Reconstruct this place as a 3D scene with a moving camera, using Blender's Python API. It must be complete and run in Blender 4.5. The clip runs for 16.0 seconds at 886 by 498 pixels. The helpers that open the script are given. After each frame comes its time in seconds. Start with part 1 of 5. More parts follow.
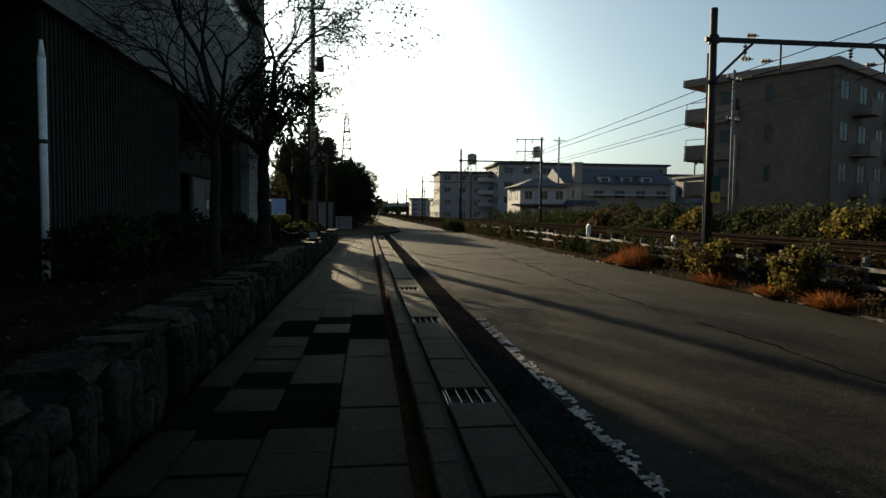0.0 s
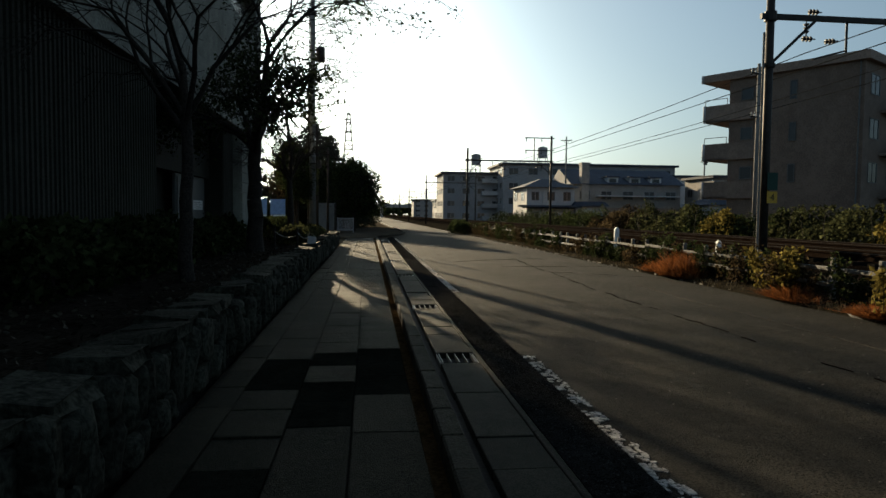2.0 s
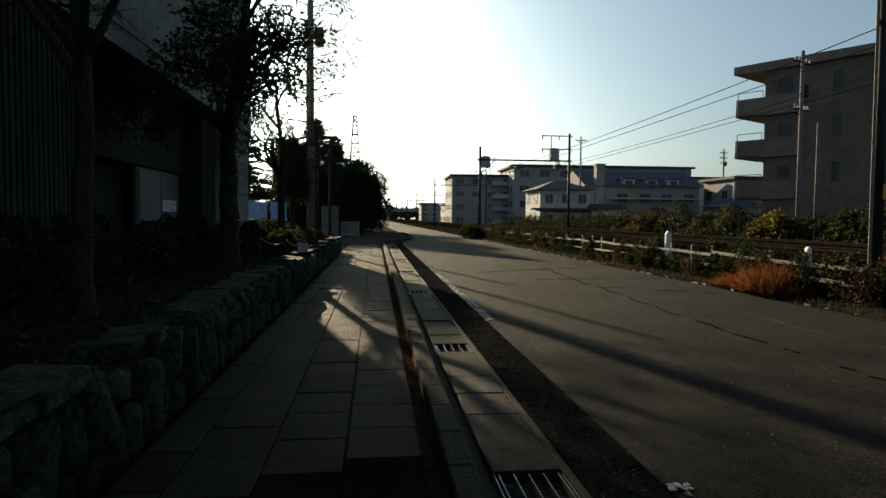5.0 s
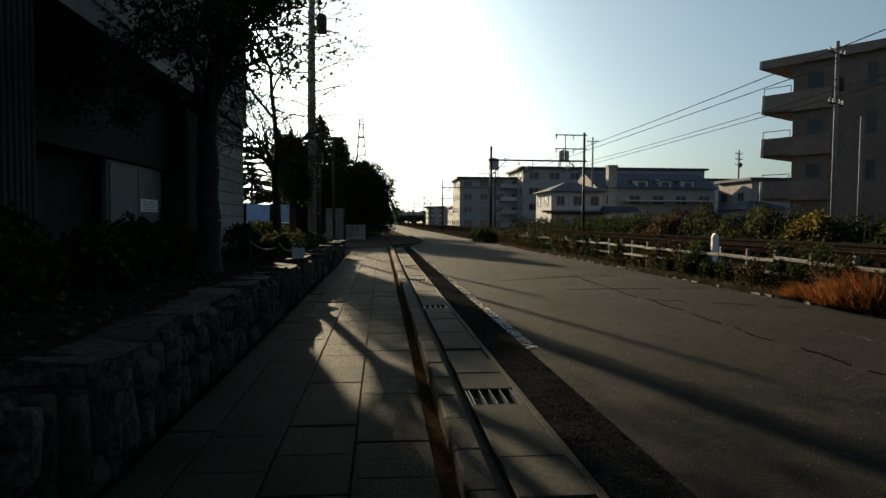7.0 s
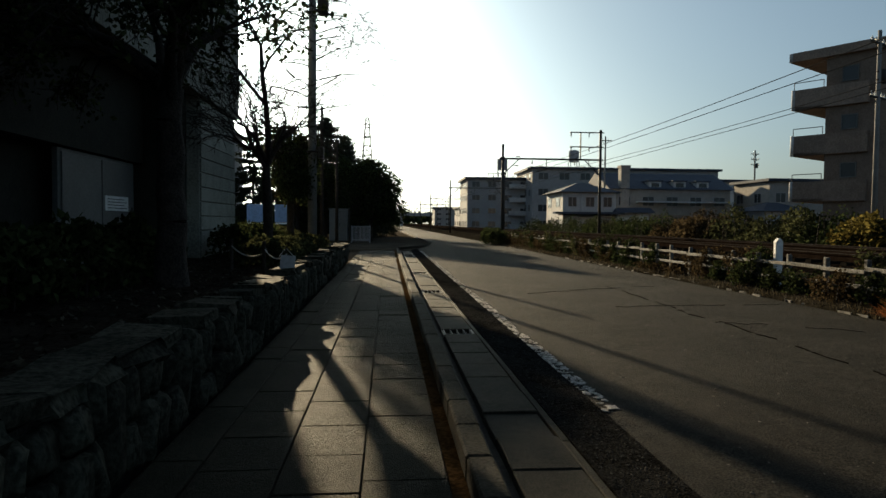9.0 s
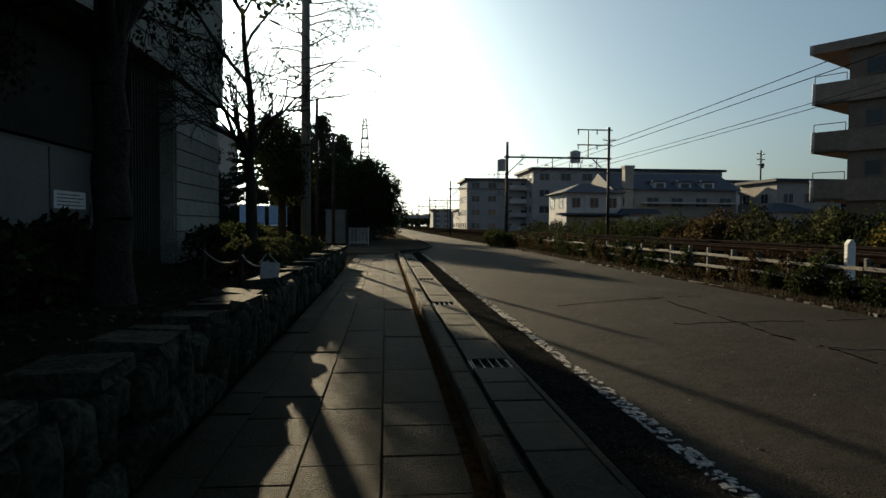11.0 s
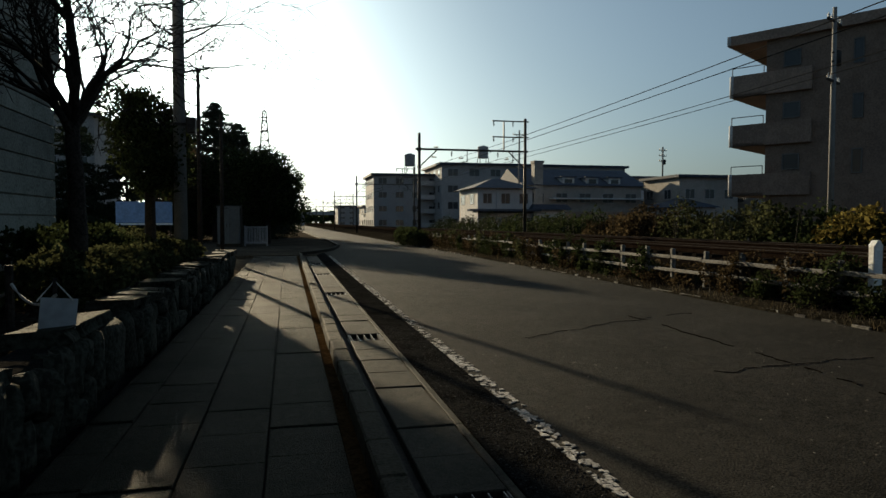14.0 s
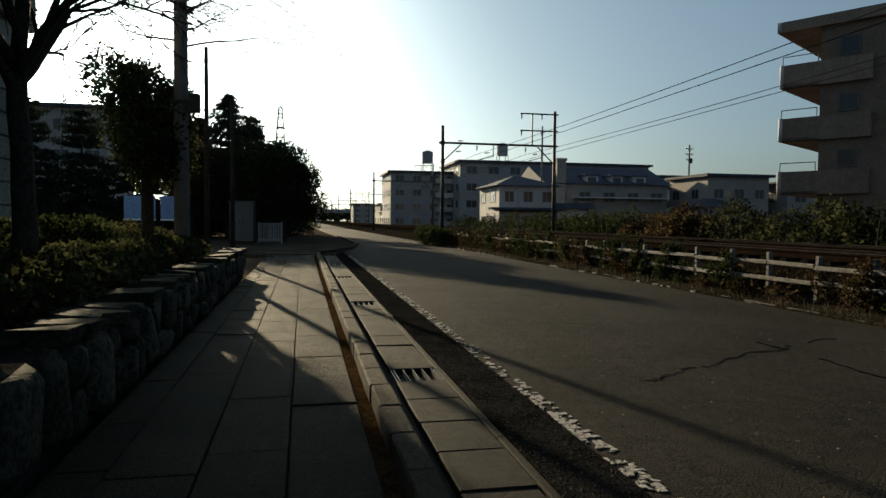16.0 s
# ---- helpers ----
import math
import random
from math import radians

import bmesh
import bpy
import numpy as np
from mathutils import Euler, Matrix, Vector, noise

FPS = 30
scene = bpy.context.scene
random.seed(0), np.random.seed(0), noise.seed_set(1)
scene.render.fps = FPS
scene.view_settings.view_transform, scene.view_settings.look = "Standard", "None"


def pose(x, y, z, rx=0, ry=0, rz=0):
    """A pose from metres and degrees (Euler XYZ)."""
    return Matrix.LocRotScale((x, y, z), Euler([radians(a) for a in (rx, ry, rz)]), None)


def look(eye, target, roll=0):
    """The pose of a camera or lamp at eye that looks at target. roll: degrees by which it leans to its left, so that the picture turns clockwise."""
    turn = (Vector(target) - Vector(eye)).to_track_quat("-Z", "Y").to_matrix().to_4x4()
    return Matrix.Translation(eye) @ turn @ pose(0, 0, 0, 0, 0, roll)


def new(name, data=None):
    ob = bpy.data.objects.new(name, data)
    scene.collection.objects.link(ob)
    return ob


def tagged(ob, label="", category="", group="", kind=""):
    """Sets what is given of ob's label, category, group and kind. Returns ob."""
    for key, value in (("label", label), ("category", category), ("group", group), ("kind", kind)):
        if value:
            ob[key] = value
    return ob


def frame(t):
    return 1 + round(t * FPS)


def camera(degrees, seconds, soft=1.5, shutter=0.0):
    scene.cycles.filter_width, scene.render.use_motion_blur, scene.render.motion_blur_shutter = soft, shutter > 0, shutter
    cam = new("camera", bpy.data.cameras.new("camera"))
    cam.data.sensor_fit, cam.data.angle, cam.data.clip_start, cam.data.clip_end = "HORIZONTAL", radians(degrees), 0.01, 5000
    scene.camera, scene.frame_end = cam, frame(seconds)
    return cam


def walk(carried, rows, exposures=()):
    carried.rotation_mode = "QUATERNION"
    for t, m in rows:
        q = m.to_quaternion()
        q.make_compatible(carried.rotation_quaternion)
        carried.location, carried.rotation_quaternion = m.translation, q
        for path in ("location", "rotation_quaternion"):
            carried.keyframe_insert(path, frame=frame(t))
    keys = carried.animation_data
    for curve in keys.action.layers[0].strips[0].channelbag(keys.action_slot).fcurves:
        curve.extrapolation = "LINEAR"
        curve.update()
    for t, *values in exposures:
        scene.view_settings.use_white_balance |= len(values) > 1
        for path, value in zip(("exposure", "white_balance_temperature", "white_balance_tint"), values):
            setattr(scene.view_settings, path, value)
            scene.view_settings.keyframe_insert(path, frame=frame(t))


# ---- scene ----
cam = camera(67.4, 16.0)
PATH = [
    (0, (0.102, 0.258, 1.566), (0.331, 2.243, 1.459), 0.5),
    (0.5, (0.062, 0.871, 1.569), (0.294, 2.856, 1.462), 0.5),
    (1, (0.048, 1.442, 1.584), (0.282, 3.427, 1.48), 0.6),
    (1.5, (-0.006, 2.138, 1.555), (0.226, 4.123, 1.455), 0.6),
    (2, (-0.004, 2.723, 1.576), (0.221, 4.709, 1.473), 0.6),
    (2.5, (-0.024, 3.301, 1.571), (0.196, 5.287, 1.47), 0.5),
    (3, (0.011, 3.872, 1.564), (0.233, 5.858, 1.464), 0.4),
    (3.5, (-0.017, 4.457, 1.55), (0.195, 6.444, 1.452), 0.4),
    (4, (0.008, 5.118, 1.534), (0.222, 7.104, 1.439), 0.4),
    (6.5, (0.112, 8.035, 1.461), (0.294, 10.025, 1.378), 0.4),
    (7, (0.054, 8.62, 1.444), (0.238, 10.61, 1.364), 0.3),
    (7.5, (0.05, 9.252, 1.451), (0.226, 11.243, 1.369), 0.4),
    (8, (0.041, 9.796, 1.46), (0.211, 11.788, 1.38), 0.4),
    (8.5, (0.068, 10.464, 1.457), (0.237, 12.456, 1.377), 0.4),
    (9, (0.02, 11.045, 1.464), (0.187, 13.036, 1.387), 0.5),
    (11.5, (-0.106, 13.868, 1.403), (0.07, 15.859, 1.333), 0.4),
    (12, (-0.094, 14.536, 1.465), (0.085, 16.526, 1.387), 0.6),
    (12.4, (-0.025, 15.014, 1.475), (0.158, 17.004, 1.395), 0.3),
    (12.5, (-0.008, 15.133, 1.477), (0.232, 17.117, 1.397), 0.3),
    (12.6, (-0.005, 15.251, 1.478), (0.307, 17.225, 1.398), 0.3),
    (12.7, (-0.002, 15.369, 1.479), (0.417, 17.323, 1.399), 0.3),
    (12.8, (0, 15.486, 1.48), (0.43, 17.438, 1.4), 0.3),
    (13, (0.006, 15.722, 1.482), (0.441, 17.672, 1.399), 0.2),
    (13.5, (-0.015, 16.197, 1.473), (0.427, 18.146, 1.39), 0.1),
    (14, (0.027, 16.769, 1.467), (0.481, 18.715, 1.387), -0.0),
    (14.5, (-0.029, 17.29, 1.466), (0.431, 19.234, 1.387), 0.1),
    (15, (-0.027, 17.993, 1.433), (0.421, 19.941, 1.352), 0.1),
    (15.5, (-0.077, 18.615, 1.415), (0.355, 20.566, 1.336), 0.3),
    (16, (-0.034, 19.296, 1.399), (0.379, 21.251, 1.316), 0.5),
]
EXPOSURES = [(0.0, 1.07, 6200, 3), (4.0, 1.07, 6200, 3), (9.0, 0.95, 6200, 3), (11.5, 0.77, 6050, 2), (13.0, 0.64, 6000, 2), (14.5, 0.69, 6000, 2), (16.0, 0.83, 6100, 2)]
walk(cam, [(t, look(eye, target, roll)) for t, eye, target, roll in PATH], EXPOSURES)

# ---- daylight ----
SUN_AZ, SUN_EL = -14.0, 13.5          # degrees right of +y, degrees above the horizon
world = bpy.data.worlds.new("sky")
scene.world = world
world.use_nodes = True
wn = world.node_tree
sky = wn.nodes.new("ShaderNodeTexSky")
sky.sky_type, sky.sun_disc = "NISHITA", False
sky.sun_elevation, sky.sun_rotation = radians(SUN_EL), radians(SUN_AZ)
sky.air_density, sky.dust_density, sky.ozone_density = 1.0, 3.0, 1.8
wn.nodes["Background"].inputs["Strength"].default_value = 0.05
cool = wn.nodes.new("ShaderNodeMix")            # a hazy, slightly teal winter sky
cool.data_type, cool.blend_type = "RGBA", "MULTIPLY"
cool.inputs[0].default_value, cool.inputs[7].default_value = 1.0, (0.85, 1.0, 1.11, 1)
pale = wn.nodes.new("ShaderNodeHueSaturation")
pale.inputs["Saturation"].default_value = 0.62
wn.links.new(sky.outputs[0], pale.inputs["Color"])
wn.links.new(pale.outputs[0], cool.inputs[6])
wn.links.new(cool.outputs[2], wn.nodes["Background"].inputs["Color"])
sun_data = bpy.data.lights.new("sun", "SUN")
sun_data.energy, sun_data.angle, sun_data.color = 5.0, radians(0.5), (1.0, 0.75, 0.47)
sun = new("sun", sun_data)
sun_dir = Vector((math.sin(radians(SUN_AZ)) * math.cos(radians(SUN_EL)), math.cos(radians(SUN_AZ)) * math.cos(radians(SUN_EL)), math.sin(radians(SUN_EL))))
sun.matrix_world = look(sun_dir * 100, (0, 0, 0))

# ---- materials ----


def material(name, color, rough=0.8, dark=0.6, grain=40.0, stain=1.2, bump=0.3, metal=0.0, tint=0.15, island=False, spec=0.2, translucent=0.0, contrast=1.7):
    """A surface with grain and stains at two scales; tint is how much each piece differs from the next."""
    m = bpy.data.materials.new(name)
    m.use_nodes = True
    nt = m.node_tree
    b = nt.nodes["Principled BSDF"]
    b.inputs["Roughness"].default_value, b.inputs["Metallic"].default_value = rough, metal
    b.inputs["Specular IOR Level"].default_value = spec
    co = nt.nodes.new("ShaderNodeTexCoord")
    geo = nt.nodes.new("ShaderNodeNewGeometry")
    n1, n2 = nt.nodes.new("ShaderNodeTexNoise"), nt.nodes.new("ShaderNodeTexNoise")
    n1.inputs["Scale"].default_value, n1.inputs["Detail"].default_value = grain, 4
    n2.inputs["Scale"].default_value, n2.inputs["Detail"].default_value = stain, 5
    for n in (n1, n2):
        nt.links.new(geo.outputs["Position"], n.inputs["Vector"])
    mix = nt.nodes.new("ShaderNodeMix")
    mix.data_type, mix.blend_type = "RGBA", "MIX"
    c = Vector(color)
    mix.inputs[6].default_value = (*(c * dark), 1)
    mix.inputs[7].default_value = (*[min(1.0, v) for v in c * (2 - dark) ** 0.6], 1)
    add = nt.nodes.new("ShaderNodeMath")
    add.operation = "ADD"
    half = nt.nodes.new("ShaderNodeMath")
    half.operation = "MULTIPLY_ADD"
    half.inputs[1].default_value, half.inputs[2].default_value = 2.0, -1.5
    half.use_clamp = True
    sharp = nt.nodes.new("ShaderNodeMath")
    sharp.operation = "MULTIPLY_ADD"
    sharp.inputs[1].default_value, sharp.inputs[2].default_value = contrast, 0.5 - contrast / 2
    nt.links.new(n1.outputs["Fac"], sharp.inputs[0])
    nt.links.new(sharp.outputs[0], add.inputs[0])
    n3 = nt.nodes.new("ShaderNodeTexNoise")
    n3.inputs["Scale"].default_value, n3.inputs["Detail"].default_value = (grain * stain) ** 0.5, 6
    nt.links.new(geo.outputs["Position"], n3.inputs["Vector"])
    both = nt.nodes.new("ShaderNodeMath")
    both.operation = "MULTIPLY_ADD"
    both.inputs[1].default_value = 0.8
    nt.links.new(n3.outputs["Fac"], both.inputs[0])
    less = nt.nodes.new("ShaderNodeMath")
    less.operation = "SUBTRACT"
    less.inputs[1].default_value = 0.4
    nt.links.new(n2.outputs["Fac"], less.inputs[0])
    nt.links.new(less.outputs[0], both.inputs[2])
    nt.links.new(both.outputs[0], add.inputs[1])
    nt.links.new(add.outputs[0], half.inputs[0])
    nt.links.new(half.outputs[0], mix.inputs[0])
    hsv = nt.nodes.new("ShaderNodeHueSaturation")
    ran = nt.nodes.new("ShaderNodeMapRange")
    ran.inputs[3].default_value, ran.inputs[4].default_value = 1 - tint, 1 + tint
    if island:
        nt.links.new(geo.outputs["Random Per Island"], ran.inputs[0])
    else:
        info = nt.nodes.new("ShaderNodeObjectInfo")
        nt.links.new(info.outputs["Random"], ran.inputs[0])
    nt.links.new(ran.outputs[0], hsv.inputs["Value"])
    nt.links.new(mix.outputs[2], hsv.inputs["Color"])
    nt.links.new(hsv.outputs[0], b.inputs["Base Color"])
    if bump:
        bp = nt.nodes.new("ShaderNodeBump")
        bp.inputs["Strength"].default_value, bp.inputs["Distance"].default_value = bump, 0.02
        nt.links.new(n1.outputs["Fac"], bp.inputs["Height"])
        nt.links.new(bp.outputs[0], b.inputs["Normal"])
    if translucent:
        tr = nt.nodes.new("ShaderNodeBsdfTranslucent")
        ms = nt.nodes.new("ShaderNodeMixShader")
        ms.inputs[0].default_value = translucent
        nt.links.new(hsv.outputs[0], tr.inputs["Color"])
        nt.links.new(b.outputs[0], ms.inputs[1])
        nt.links.new(tr.outputs[0], ms.inputs[2])
        nt.links.new(ms.outputs[0], nt.nodes["Material Output"].inputs["Surface"])
    return m


M = {
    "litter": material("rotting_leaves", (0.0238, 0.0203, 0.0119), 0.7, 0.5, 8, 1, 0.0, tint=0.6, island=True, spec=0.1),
    # Dirt brown, warmed to imitate the sun's orange on the kerb face.
    "silt": material("silt", (0.0428, 0.0263, 0.0122), 0.95, 0.5, 40, 3, 0.5, spec=0.0),
    "bank": material("weedy_earth", (0.0217, 0.0191, 0.014), 0.95, 0.4, 14, 0.8, 0.8, spec=0.0),
    "earth": material("earth", (0.072, 0.0595, 0.0432), 0.95, 0.5, 14, 0.6, 0.6, spec=0.0),
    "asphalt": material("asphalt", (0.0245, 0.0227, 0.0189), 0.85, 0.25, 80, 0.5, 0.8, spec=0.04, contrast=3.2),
    "grit": material("pale_grit", (0.085, 0.08, 0.07), 0.85, 0.5, 60, 6, 0.3, tint=0.75, island=True, spec=0.05),
    "pebble": material("aggregate_pebble", (0.027, 0.0263, 0.0248), 0.85, 0.5, 60, 6, 0.3, tint=0.7, island=True, spec=0.05),
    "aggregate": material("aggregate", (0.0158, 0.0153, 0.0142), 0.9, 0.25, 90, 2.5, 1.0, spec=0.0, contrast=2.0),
    "paint": material("road_paint", (0.3024, 0.288, 0.2664), 0.7, 0.5, 60, 6, 0.4),
    "tar": material("crack_filler", (0.0168, 0.0154, 0.014), 0.95, 0.4, 40, 4, 0.3, spec=0.0),
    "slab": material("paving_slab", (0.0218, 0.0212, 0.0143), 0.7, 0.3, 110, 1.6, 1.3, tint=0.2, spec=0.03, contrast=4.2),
    "slab_dark": material("dark_paving_slab", (0.0126, 0.0126, 0.0093), 0.7, 0.45, 110, 1.6, 0.6, tint=0.15, spec=0.0),
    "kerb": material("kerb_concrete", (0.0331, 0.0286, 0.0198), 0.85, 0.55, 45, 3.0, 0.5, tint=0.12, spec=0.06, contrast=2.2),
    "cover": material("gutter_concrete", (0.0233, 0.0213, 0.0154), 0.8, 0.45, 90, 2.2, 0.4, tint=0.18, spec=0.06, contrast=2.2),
    "grate": material("galvanised_steel", (0.105, 0.102, 0.0945), 0.45, 0.7, 50, 5, 0.1, metal=0.6),
    "dark": material("gutter_shade", (0.03, 0.027, 0.024), 0.95, 0.6, 30, 3, 0.3),
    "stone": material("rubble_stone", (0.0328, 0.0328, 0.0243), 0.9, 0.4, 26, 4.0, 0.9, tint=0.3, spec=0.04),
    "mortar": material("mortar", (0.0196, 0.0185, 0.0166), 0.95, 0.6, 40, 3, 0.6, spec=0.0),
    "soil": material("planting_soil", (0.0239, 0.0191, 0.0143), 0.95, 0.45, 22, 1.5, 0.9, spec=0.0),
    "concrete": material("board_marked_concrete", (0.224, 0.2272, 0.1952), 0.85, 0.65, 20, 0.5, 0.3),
    # Shade under the overhang is put into this wall colour.
    "rib": material("ribbed_tile_shaded", (0.0227, 0.0235, 0.0176), 0.8, 0.65, 30, 0.9, 0.3),
    "doorsteel": material("grey_painted_steel", (0.1099, 0.1126, 0.1099), 0.5, 0.85, 20, 1.5, 0.05),
    "glass_dark": material("window_glass", (0.03, 0.035, 0.04), 0.2, 0.9, 5, 1, 0.0, spec=0.45),
    "brown": material("brown_tile", (0.1904, 0.1434, 0.112), 0.75, 0.75, 12, 0.4, 0.15),
    "brown_light": material("balcony_render", (0.23, 0.1748, 0.138), 0.75, 0.75, 12, 0.5, 0.15),
    "stucco": material("pale_render", (0.4451, 0.4409, 0.4363), 0.85, 0.8, 8, 0.3, 0.1),
    "stucco_grey": material("grey_render", (0.3056, 0.2979, 0.2979), 0.85, 0.8, 8, 0.3, 0.1),
    "stucco_beige": material("beige_render", (0.2514, 0.2358, 0.2167), 0.85, 0.8, 8, 0.3, 0.1),
    "roof": material("dark_roof_tile", (0.056, 0.0644, 0.084), 0.8, 0.75, 20, 0.5, 0.3),
    "bark": material("bark", (0.0275, 0.022, 0.0176), 0.95, 0.45, 30, 3, 0.9),
    "leaf": material("leaf_green", (0.0298, 0.0382, 0.0153), 0.5, 0.5, 5, 0.8, 0.0, tint=0.65, island=True, translucent=0.35, spec=0.0),
    # Olive, raised so hedges and shrubs look rimmed with sunlight.
    "leaf_pale": material("leaf_olive", (0.0468, 0.0504, 0.0225), 0.5, 0.5, 5, 0.8, 0.0, tint=0.65, island=True, translucent=0.4, spec=0.0),
    "leaf_yellow": material("leaf_yellow", (0.11, 0.088, 0.024), 0.42, 0.5, 5, 0.8, 0.0, tint=0.65, island=True, translucent=0.45, spec=0.0),
    "leaf_brown": material("leaf_russet", (0.05, 0.037, 0.02), 0.42, 0.5, 5, 0.8, 0.0, tint=0.65, island=True, translucent=0.4, spec=0.0),
    "dry": material("dry_grass", (0.17, 0.062, 0.019), 0.8, 0.6, 6, 1, 0.0, tint=0.4, island=True, translucent=0.4),
    "straw": material("straw", (0.06, 0.049, 0.03), 0.8, 0.6, 6, 1, 0.0, tint=0.5, island=True, translucent=0.3),
    "needle": material("conifer_needles", (0.022, 0.03, 0.015), 0.7, 0.6, 5, 0.8, 0.0, tint=0.4, island=True, translucent=0.2),
    "pole": material("pole_concrete", (0.17, 0.165, 0.155), 0.85, 0.75, 40, 1.5, 0.2),
    "steel": material("dark_steel", (0.0425, 0.0375, 0.0325), 0.6, 0.6, 40, 2, 0.2, metal=0.3),
    "rail": material("rail_steel", (0.035, 0.031, 0.028), 0.55, 0.6, 30, 2, 0.1, metal=0.0, spec=0.0),
    "rust": material("rusty_web", (0.0171, 0.0118, 0.0088), 0.85, 0.6, 30, 3, 0.3, spec=0.0),
    # Near-black: the shade between the stones is put into the ballast colour.
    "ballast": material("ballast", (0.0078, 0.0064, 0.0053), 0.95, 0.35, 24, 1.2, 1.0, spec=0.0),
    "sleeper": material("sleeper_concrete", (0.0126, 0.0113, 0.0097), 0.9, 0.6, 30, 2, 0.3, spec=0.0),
    "fence": material("weathered_concrete_paint", (0.135, 0.1287, 0.117), 0.8, 0.5, 30, 5, 0.4),
    "white": material("white_paint", (0.78, 0.78, 0.76), 0.6, 0.85, 20, 2, 0.05),
    "yellow": material("yellow_plate", (0.70, 0.42, 0.06), 0.5, 0.85, 20, 3, 0.0),
    "green": material("green_plate", (0.02, 0.06, 0.045), 0.5, 0.85, 20, 3, 0.0),
    "black": material("black_mark", (0.02, 0.02, 0.02), 0.6, 0.9, 20, 3, 0.0),
    "blue": material("blue_panel", (0.26, 0.37, 0.58), 0.5, 0.85, 8, 1, 0.0),
    "wire": material("overhead_wire", (0.02, 0.02, 0.02), 0.6, 0.8, 5, 1, 0.0, spec=0.0),
    "rope": material("pale_rope", (0.50, 0.47, 0.42), 0.9, 0.7, 60, 5, 0.3),
}

# ---- mesh tools ----


class Mesh:
    """Collects faces of one part; every call adds a closed piece."""

    def __init__(self):
        self.v, self.f = [], []

    def box(self, x0, y0, z0, x1, y1, z1, m=None, taper=0.0):
        n = len(self.v)
        t = taper
        pts = [(x0, y0, z0), (x1, y0, z0), (x1, y1, z0), (x0, y1, z0), (x0 + t, y0 + t, z1), (x1 - t, y0 + t, z1), (x1 - t, y1 - t, z1), (x0 + t, y1 - t, z1)]
        self.v += [tuple(m @ Vector(p)) for p in pts] if m else pts
        self.f += [tuple(n + i for i in q) for q in ((0, 3, 2, 1), (4, 5, 6, 7), (0, 1, 5, 4), (1, 2, 6, 5), (2, 3, 7, 6), (3, 0, 4, 7))]
        return self

    def block(self, x0, y0, z0, x1, y1, z1, b=0.01, m=None):
        """A box with chamfered edges."""
        n = len(self.v)
        pts = []
        for ax in range(3):
            for z in (z0, z1):
                for y in (y0, y1):
                    for x in (x0, x1):
                        p = [x, y, z]
                        for i, (lo, hi) in enumerate(((x0, x1), (y0, y1), (z0, z1))):
                            if i != ax:
                                p[i] += b if p[i] == lo else -b
                        pts.append(tuple(p))
        self.v += [tuple(m @ Vector(p)) for p in pts] if m else pts
        q = lambda ax, i: n + ax * 8 + i
        fs = []
        for ax in range(3):
            bit = 1 << ax
            o = [i for i in range(8) if not i & bit]
            for side in (0, bit):
                s = [o[0] | side, o[1] | side, o[3] | side, o[2] | side]
                if side == 0:
                    s.reverse()
                if ax == 1:
                    s.reverse()
                fs.append(tuple(q(ax, i) for i in s))
        for i in range(8):
            for ax, a, b2 in ((0, 1, 2), (1, 0, 2), (2, 0, 1)):
                j = i | (1 << ax)
                if j != i:
                    fs.append((q(a, i), q(a, j), q(b2, j), q(b2, i)))
            fs.append((q(0, i), q(1, i), q(2, i)))
        self.f += fs
        return self

    def tube(self, p0, p1, r0, r1=None, n=8, cap=True):
        r1 = r0 if r1 is None else r1
        p0, p1 = Vector(p0), Vector(p1)
        d = (p1 - p0).normalized()
        a = d.orthogonal().normalized()
        b = d.cross(a)
        k = len(self.v)
        for p, r in ((p0, r0), (p1, r1)):
            for i in range(n):
                w = 2 * math.pi * i / n
                self.v.append(tuple(p + (a * math.cos(w) + b * math.sin(w)) * r))
        self.f += [(k + i, k + (i + 1) % n, k + n + (i + 1) % n, k + n + i) for i in range(n)]
        if cap:
            self.f += [tuple(k + n - 1 - i for i in range(n)), tuple(k + n + i for i in range(n))]
        return self

    def path(self, pts, r, n=5):
        pts = [Vector(p) for p in pts]
        k0 = len(self.v)
        for i, p in enumerate(pts):
            d = (pts[min(i + 1, len(pts) - 1)] - pts[max(i - 1, 0)]).normalized()
            a = d.orthogonal().normalized()
            b = d.cross(a)
            self.v += [tuple(p + (a * math.cos(6.2832 * j / n) + b * math.sin(6.2832 * j / n)) * r) for j in range(n)]
        for i in range(len(pts) - 1):
            k = k0 + i * n
            self.f += [(k + j, k + (j + 1) % n, k + n + (j + 1) % n, k + n + j) for j in range(n)]
        return self

    def prism(self, poly, z0, z1, m=None):
        """A polygon in x and y pulled up from z0 to z1."""
        k, n = len(self.v), len(poly)
        pts = [(x, y, z0) for x, y in poly] + [(x, y, z1) for x, y in poly]
        self.v += [tuple(m @ Vector(p)) for p in pts] if m else pts
        self.f += [tuple(k + n - 1 - i for i in range(n)), tuple(k + n + i for i in range(n))]
        self.f += [(k + i, k + (i + 1) % n, k + n + (i + 1) % n, k + n + i) for i in range(n)]
        return self

    def ball(self, c, r, n=8, sz=1.0):
        k = len(self.v)
        rings = n // 2
        for j in range(1, rings):
            w = math.pi * j / rings
            for i in range(n):
                a = 2 * math.pi * i / n
                self.v.append((c[0] + r * math.sin(w) * math.cos(a), c[1] + r * math.sin(w) * math.sin(a), c[2] + r * sz * math.cos(w)))
        top, bot = len(self.v), len(self.v) + 1
        self.v += [(c[0], c[1], c[2] + r * sz), (c[0], c[1], c[2] - r * sz)]
